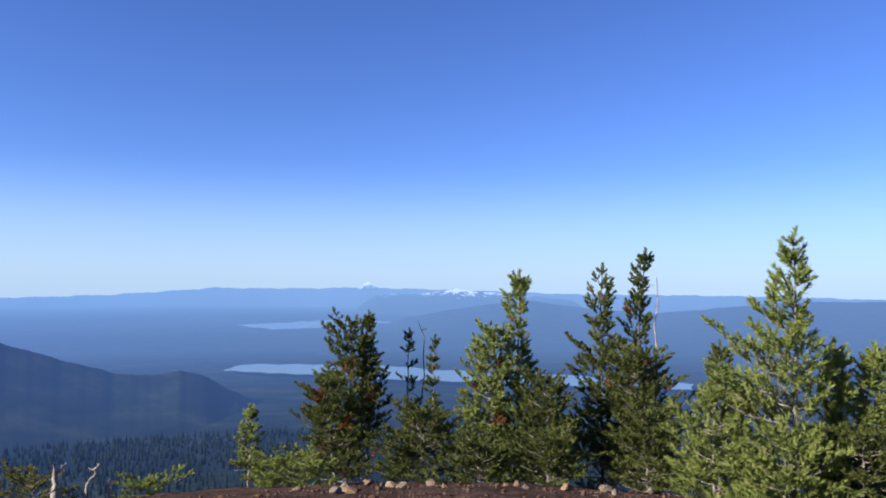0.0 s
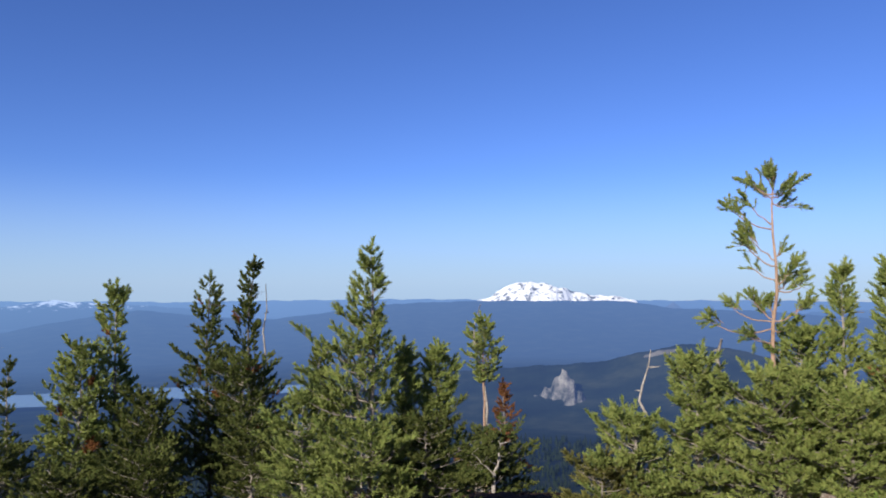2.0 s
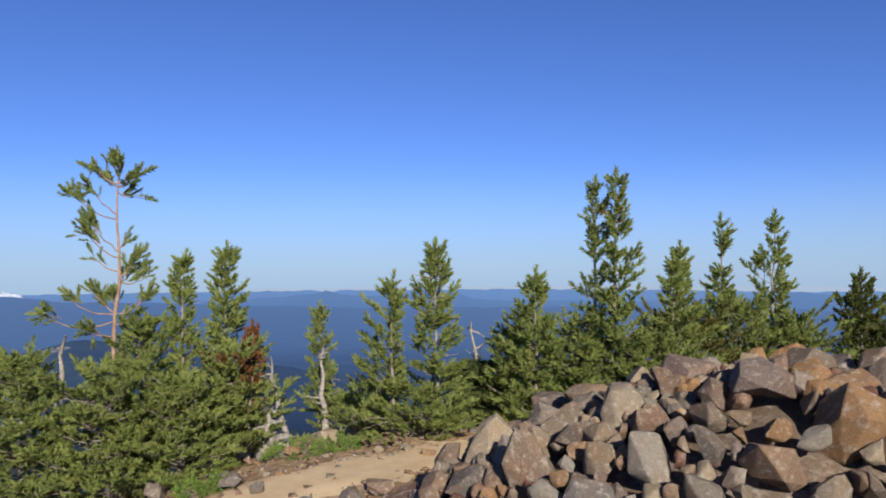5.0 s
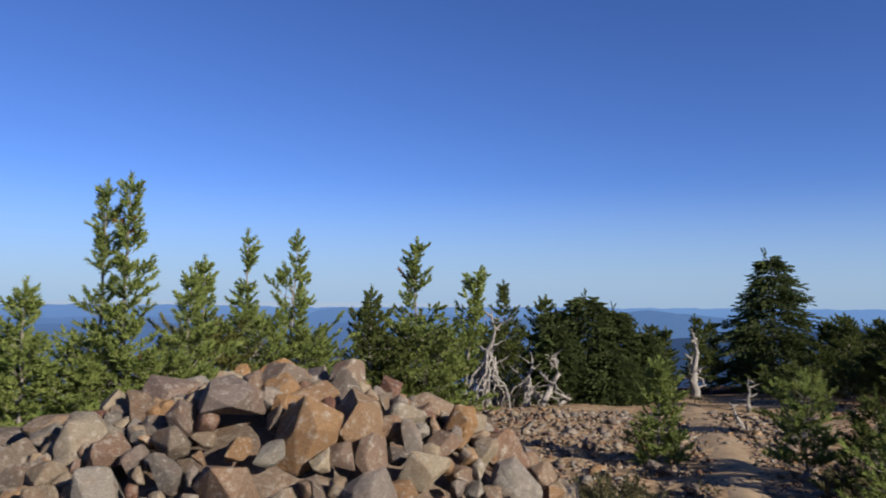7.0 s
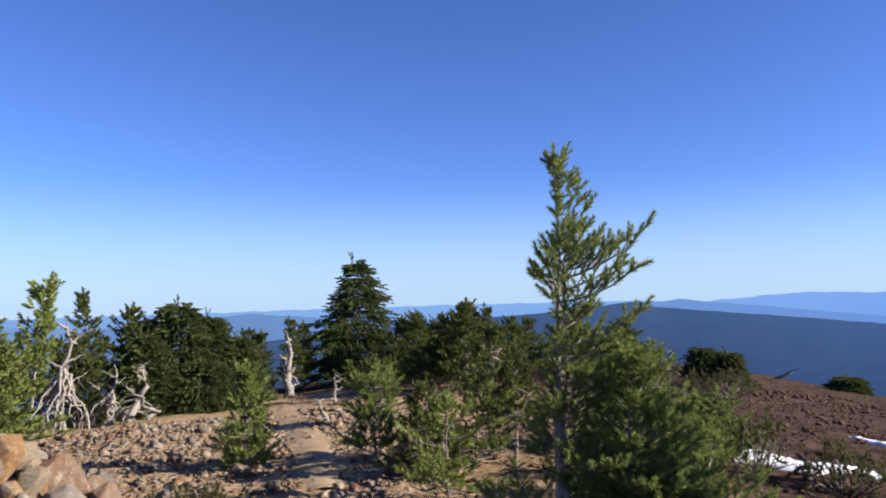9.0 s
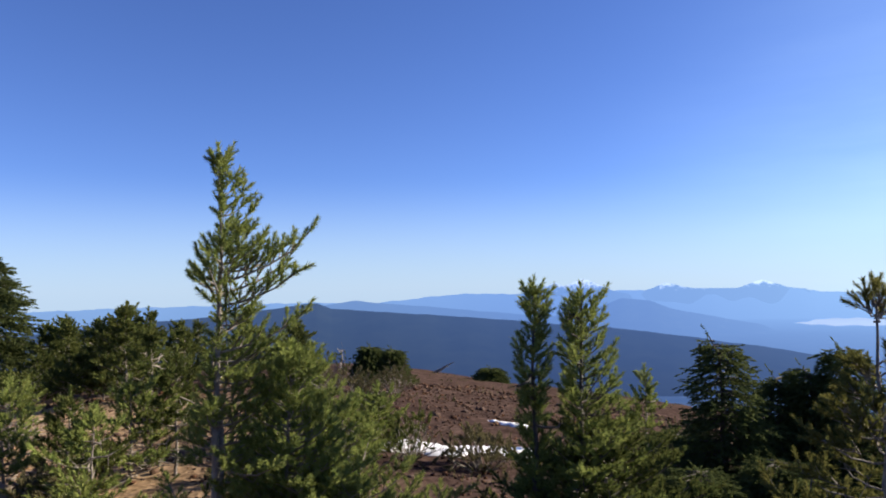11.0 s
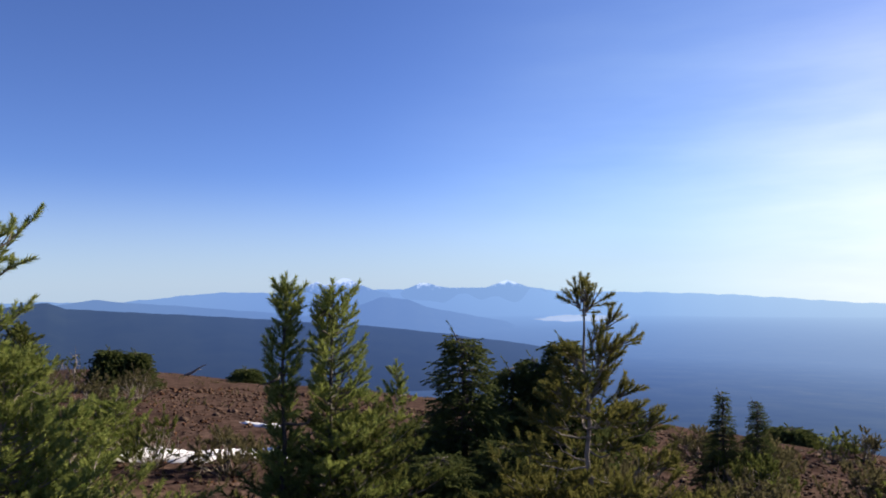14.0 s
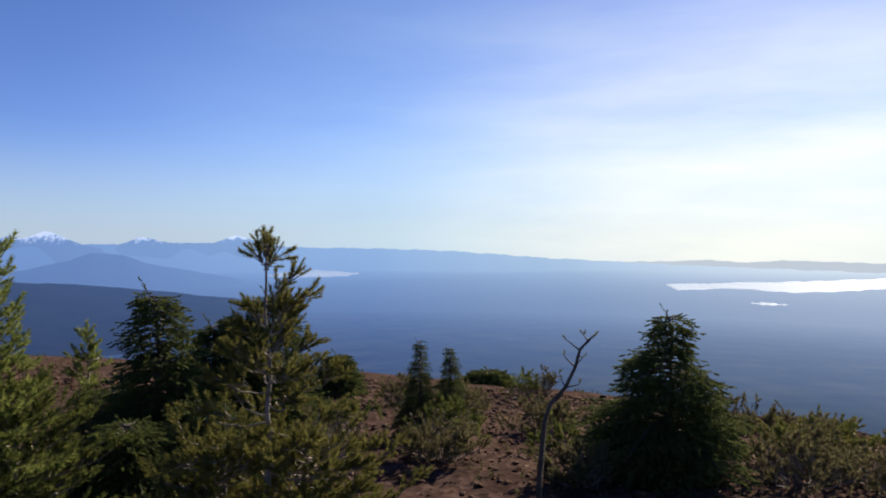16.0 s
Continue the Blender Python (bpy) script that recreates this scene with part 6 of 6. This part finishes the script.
def build_pile():
    rng = np.random.default_rng(8)
    ob = new("rock_pile")
    ob.location = (5.75, -1.15, gz(5.75, -1.15))
    tagged(ob, "heap of angular tan, grey and red-brown volcanic rocks", "rock pile")
    placed = []

    def put(x, y, size, k=None):
        hz = heap(x, y)
        z = gz(x, y) + hz - size * (0.12 if size > 0.24 else 0.35)
        o = new("rock", ROCKS[int(rng.integers(len(ROCKS))) if k is None else k])
        o.parent = ob
        o.matrix_parent_inverse = Matrix.Translation(-ob.location)
        o.location, o.rotation_euler = (x, y, z), [rng.uniform(-1.2, 1.2), rng.uniform(-1.2, 1.2), rng.uniform(0, 6.28)]
        o.scale = [size * rng.uniform(0.9, 1.15), size * rng.uniform(0.85, 1.1), size * rng.uniform(0.8, 1.05)]
        placed.append((x, y, size))

    put(5.75, 0.6, 0.6, 3)
    put(5.9, -0.75, 0.62, 6)
    put(5.7, -1.75, 0.55, 11)
    put(6.0, -0.1, 0.5, 14)
    put(5.0, -1.7, 0.48, 5)
    put(5.6, -2.35, 0.5, 7)
    put(4.6, -1.0, 0.44, 9)
    put(5.6, -1.35, 0.42, 2)
    rest = Acc()
    shapes = []
    for me in ROCKS:
        co = np.empty(len(me.vertices) * 3, np.float32)
        me.vertices.foreach_get("co", co)
        ix = np.empty(len(me.polygons) * 3, np.int32)
        me.polygons.foreach_get("vertices", ix)
        shapes.append((co.reshape(-1, 3), ix.reshape(-1, 3)))
    total = 8
    for lo, hi, want, gap in ((0.44, 0.6, 22, 0.72), (0.3, 0.44, 62, 0.68), (0.2, 0.3, 170, 0.6), (0.11, 0.2, 420, 0.5)):
        n = tries = 0
        while n < want and tries < 9000:
            tries += 1
            x, y, s = rng.uniform(3.9, 7.6), rng.uniform(-3.7, 1.45), rng.uniform(lo, hi)
            if heap(x, y) <= 0.02 or any((x - a) ** 2 + (y - b) ** 2 < (gap * 0.5 * (s + c)) ** 2 for a, b, c in placed):
                continue
            n += 1
            total += 1
            if total <= 300:
                put(x, y, s)
            else:
                v, f = shapes[int(rng.integers(len(shapes)))]
                m = np.array(Euler(rng.uniform(-3, 3, 3)).to_matrix())
                rest.add((v * s) @ m.T + (x, y, gz(x, y) + heap(x, y) - 0.3 * s) - np.array(ob.location), f)
                placed.append((x, y, s))
    tagged(part_np("small_rock", rest, SCREE, ob, "small stones wedged between the rocks", smooth=False), kind="stuff")
    # the core of small stones that fills the heap
    core = Acc()
    g = 40
    xs, ys = np.linspace(3.9, 7.6, g), np.linspace(-3.7, 1.4, g)
    v = [(x, y, gz(x, y) + heap(x, y) - 0.2) for x in xs for y in ys]
    f = [(i * g + j, (i + 1) * g + j, (i + 1) * g + j + 1, i * g + j + 1) for i in range(g - 1) for j in range(g - 1)]
    core.add(np.array(v) - np.array(ob.location), f)
    part_np("rubble_core", core, SCREE, ob, "dark rubble between the rocks")


build_pile()


def loose_rock(x, y, size, k, sink=0.25):
    rng = np.random.default_rng(k * 7 + 1)
    o = new("boulder", ROCKS[k % len(ROCKS)])
    o.location = (x, y, gz(x, y) + size * (0.32 - sink * 0.5))
    o.rotation_euler, o.scale = (rng.uniform(-0.3, 0.3), rng.uniform(-0.3, 0.3), rng.uniform(0, 6.28)), (size, size * rng.uniform(0.8, 1), size * rng.uniform(0.7, 0.95))
    tagged(o, "loose weathered volcanic rock half sunk in gravel", "rock", "loose rocks")


rng = np.random.default_rng(77)
for k in range(70):
    # stones along the trail's edge and over the stony ground
    if k < 34:
        a, d = rng.uniform(-78, -48), rng.uniform(5.6, 7.6)
    elif k < 50:
        a, d = rng.uniform(-128, -112), rng.uniform(6.0, 11.0)
    else:
        a, d = rng.uniform(-30, 12), rng.uniform(10.8, 12.6)
    x, y = polar(a, d)
    loose_rock(float(x), float(y), rng.uniform(0.1, 0.34), k)


for k, (x, y, size) in enumerate([(6.96, 4.11, 0.3), (7.02, 3.43, 0.27), (6.49, 2.75, 0.25), (8.38, 2.97, 0.42), (9.4, 2.97, 0.34), (9.27, 2.37, 0.26), (9.5, 1.74, 0.32), (9.28, 1.6, 0.22), (7.77, 1.61, 0.2), (6.65, 4.59, 0.32), (6.79, 5.02, 0.28), (7.89, 3.13, 0.22), (8.9, 2.7, 0.3), (9.45, -5.86, 0.3), (9.67, -4.71, 0.34), (6.78, -5.32, 0.22), (8.6, -4.3, 0.36), (8.0, -4.0, 0.3), (7.3, -4.2, 0.28), (9.36, -9.88, 0.2)]):
    loose_rock(x, y, size, 90 + k, 0.1)


PATH = [(6.3, -5.6), (7.3, -6.4), (8.6, -7.4), (10.2, -8.5), (12.2, -9.9), (14.5, -11.6)]


def build_scree():
    """Small stones strewn over the summit, thickest on the gravel."""
    rng = np.random.default_rng(5)
    base = []
    for s in range(6):
        bm = bmesh.new()
        r2 = np.random.default_rng(60 + s)
        for _ in range(9):
            d = r2.normal(size=3)
            bm.verts.new(d / np.linalg.norm(d) * (0.5, 0.42, 0.3))
        bmesh.ops.convex_hull(bm, input=bm.verts)
        bmesh.ops.delete(bm, geom=[v for v in bm.verts if not v.link_faces], context="VERTS")
        bmesh.ops.triangulate(bm, faces=bm.faces)
        bm.verts.index_update()
        base.append((np.array([v.co[:] for v in bm.verts]), np.array([[q.index for q in f.verts] for f in bm.faces])))
        bm.free()
    for name, label, mat, fields in (
            ("scree", "small angular tan and grey stones strewn on the ground", SCREE, ((-137, -108, 2.5, 17, 7600), (-108, -40, 2.5, 9.5, 3000))),
            ("cinder_scree", "small dark red-brown volcanic stones strewn on cinders", CINDER, ((-178, -137, 4.0, 22, 8000), (-242, -178, 4.5, 17, 11000), (-40, 30, 2.0, 13.0, 2400)))):
        acc = Acc()
        for lo, hi, d0, d1, n in fields:
            a, d = rng.uniform(lo, hi, n), np.sqrt(rng.uniform(d0 ** 2, d1 ** 2, n))
            x, y = polar(a, d)
            z = terrain(x, y)
            size = rng.lognormal(-2.75, 0.45, n) * ((0.7 + 0.04 * d) if mat == SCREE else (0.6 + 0.018 * d))
            trodden = np.abs(y - np.interp(x, [p[0] for p in PATH], [p[1] for p in PATH])) < 0.32
            for i in range(n):
                if trodden[i] and 6.3 < x[i] < 14.5 and rng.random() < 0.8:
                    continue
                v, f = base[int(rng.integers(6))]
                th = rng.uniform(0, 6.28)
                c, s = math.cos(th), math.sin(th)
                w = v @ np.array([[c, s, 0], [-s, c, 0], [0, 0, 1]]) * size[i] * rng.uniform(0.7, 1.3, 3)
                if abs(y[i] + 9.55) < 0.55 and 1.2 < x[i] < 4.3:
                    continue
                acc.add(w + (x[i], y[i], z[i] + size[i] * 0.06), f)
        v, f = acc.arrays()
        tagged(new(name, mesh_np(name, v, f, mat)), label, "scree", kind="stuff")


build_scree()


# ---- snow, cliff and cloud ----
def snow_patch(line, width, seed, label):
    """A thin bank of old snow along a line of places, thickest along its middle."""
    rng = np.random.default_rng(seed)
    n, m = 60, 9
    t = np.linspace(0, 1, n)
    xs, ys = (np.interp(t, np.linspace(0, 1, len(line)), [p[i] for p in line]) for i in range(2))
    dx, dy = np.gradient(xs), np.gradient(ys)
    ln = np.hypot(dx, dy)
    w = width * np.sin(np.pi * np.clip(t, 0.01, 0.99)) ** 0.4 * (1 + 0.25 * fractal(t, seed, 4, 9.0))
    v = []
    for i in range(n):
        for j in range(m):
            k = j / (m - 1) * 2 - 1
            x, y = xs[i] - dy[i] / ln[i] * w[i] * k, ys[i] + dx[i] / ln[i] * w[i] * k
            v.append((x, y, gz(x, y) - 0.05 + 0.09 * (1 - k * k) ** 0.5 * min(1, 6 * t[i], 6 * (1 - t[i])) + rng.normal() * 0.006))
    f = [(i * m + j, (i + 1) * m + j, (i + 1) * m + j + 1, i * m + j + 1) for i in range(n - 1) for j in range(m - 1)]
    ob = new("snow_patch", mesh_np("snow_patch", v, f, SNOW, smooth=True))
    tagged(ob, label, "snow", "snow patches")


def trail(line, width, seed, label, crown=0.035, mat=None):
    """A trodden sandy strip laid on the ground, its edges uneven."""
    n, m = 70, 7
    t = np.linspace(0, 1, n)
    xs, ys = (np.interp(t, np.linspace(0, 1, len(line)), [p[i] for p in line]) for i in range(2))
    k5 = np.ones(9) / 9
    xs[4:-4], ys[4:-4] = np.convolve(xs, k5, "valid"), np.convolve(ys, k5, "valid")
    dx, dy = np.gradient(xs), np.gradient(ys)
    ln = np.hypot(dx, dy)
    w = width * np.minimum(1, 8 * np.minimum(t, 1 - t) + 0.1) ** 0.5
    v = []
    for i in range(n):
        for j in range(m):
            k = j / (m - 1) * 2 - 1
            q = k * w[i] * (1 + 0.3 * math.sin(9 * t[i] * (3 + (k > 0)) + seed) * 0.7)
            x, y = xs[i] - dy[i] / ln[i] * q, ys[i] + dx[i] / ln[i] * q
            v.append((x, y, gz(x, y) + crown - (0.025 + crown) * k * k))
    f = [(i * m + j, (i + 1) * m + j, (i + 1) * m + j + 1, i * m + j + 1) for i in range(n - 1) for j in range(m - 1)]
    ob = new("trail", mesh_np("trail", v, f, mat or SAND, smooth=True))
    tagged(ob, label, "trail", kind="structure")


trail([(4.4, 3.6), (5.4, 3.1), (6.4, 2.6), (7.2, 2.1), (7.8, 1.5), (8.15, 0.7), (8.2, -0.6)], 0.78, 1, "trodden tan sand trail beside the rock pile")


trail(PATH, 0.42, 2, "narrow trodden path through stony ground", 0.022, PATH_SOIL)


def build_heath():
    """Dry heath and small plants over the cinder shoulder."""
    rng = np.random.default_rng(15)
    acc = Acc()
    P, D, S = [], [], []
    for _ in range(300):
        a, d = rng.uniform(-238, -128), rng.uniform(5.5, 36)
        x, y = polar(a, d)
        w = rng.uniform(0.08, 0.35)
        for _ in range(9):
            px, py = x + rng.normal() * w, y + rng.normal() * w
            P.append((px, py, gz(px, py))), D.append(rng.normal(size=3) * 0.5 + [0, 0, 0.9]), S.append(rng.uniform(0.05, 0.12))
    acc.tufts(LEAF_TUFTS, rng, P, D, S)
    v, f = acc.arrays()
    tagged(new("dry_heath", mesh_np("dry_heath", v, f, DRY)), "dry olive heath clumps scattered over red-brown cinders", "heath", kind="stuff")


build_heath()
for x, y, w, k in ((8.0, 3.09, 0.35, 1), (6.77, 3.45, 0.25, 2), (8.3, 2.79, 0.25, 3)):
    shrub(x, y, 0.16, w, 400 + k, label="bright green low plant between trail stones", tuft=0.08, n=70, name="ground_plant")
snow_patch([(4.05, -9.75), (3.44, -9.4), (2.87, -9.2), (2.3, -9.6), (1.5, -9.8)], 0.38, 1, "long patch of old snow on dark cinders")
snow_patch([(3.1, -12.9), (2.6, -12.3), (2.2, -12.2)], 0.13, 2, "small patch of old snow on dark cinders")


def build_far_conifers():
    """The forest on the slopes below the summit: small ragged conifers, too many to count."""
    rng = np.random.default_rng(31)
    acc = Acc()
    th = np.linspace(0, 2 * np.pi, 6, endpoint=False)
    for _ in range(9000):
        a, d = rng.uniform(-75, 36), math.sqrt(rng.uniform(95 ** 2, 420 ** 2))
        x, y = polar(a, d)
        z, h = float(terrain(x, y, False)), rng.uniform(1.6, 3.4) * (0.6 + d / 400)
        w = h * rng.uniform(0.16, 0.24)
        v = [(x + w * math.cos(t) * rng.uniform(0.7, 1.2), y + w * math.sin(t) * rng.uniform(0.7, 1.2), z + h * rng.uniform(0.02, 0.12)) for t in th]
        v += [(x + 0.5 * w * math.cos(t + 0.5), y + 0.5 * w * math.sin(t + 0.5), z + h * rng.uniform(0.42, 0.55)) for t in th] + [(x, y, z + h)]
        f = []
        for j in range(6):
            k = (j + 1) % 6
            f += [(j, k, 6 + j), (k, 6 + k, 6 + j), (6 + j, 6 + k, 12)]
        acc.add(v, f)
    v, f = acc.arrays()
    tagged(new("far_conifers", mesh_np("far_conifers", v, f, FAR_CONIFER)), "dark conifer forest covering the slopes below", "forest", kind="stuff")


build_far_conifers()
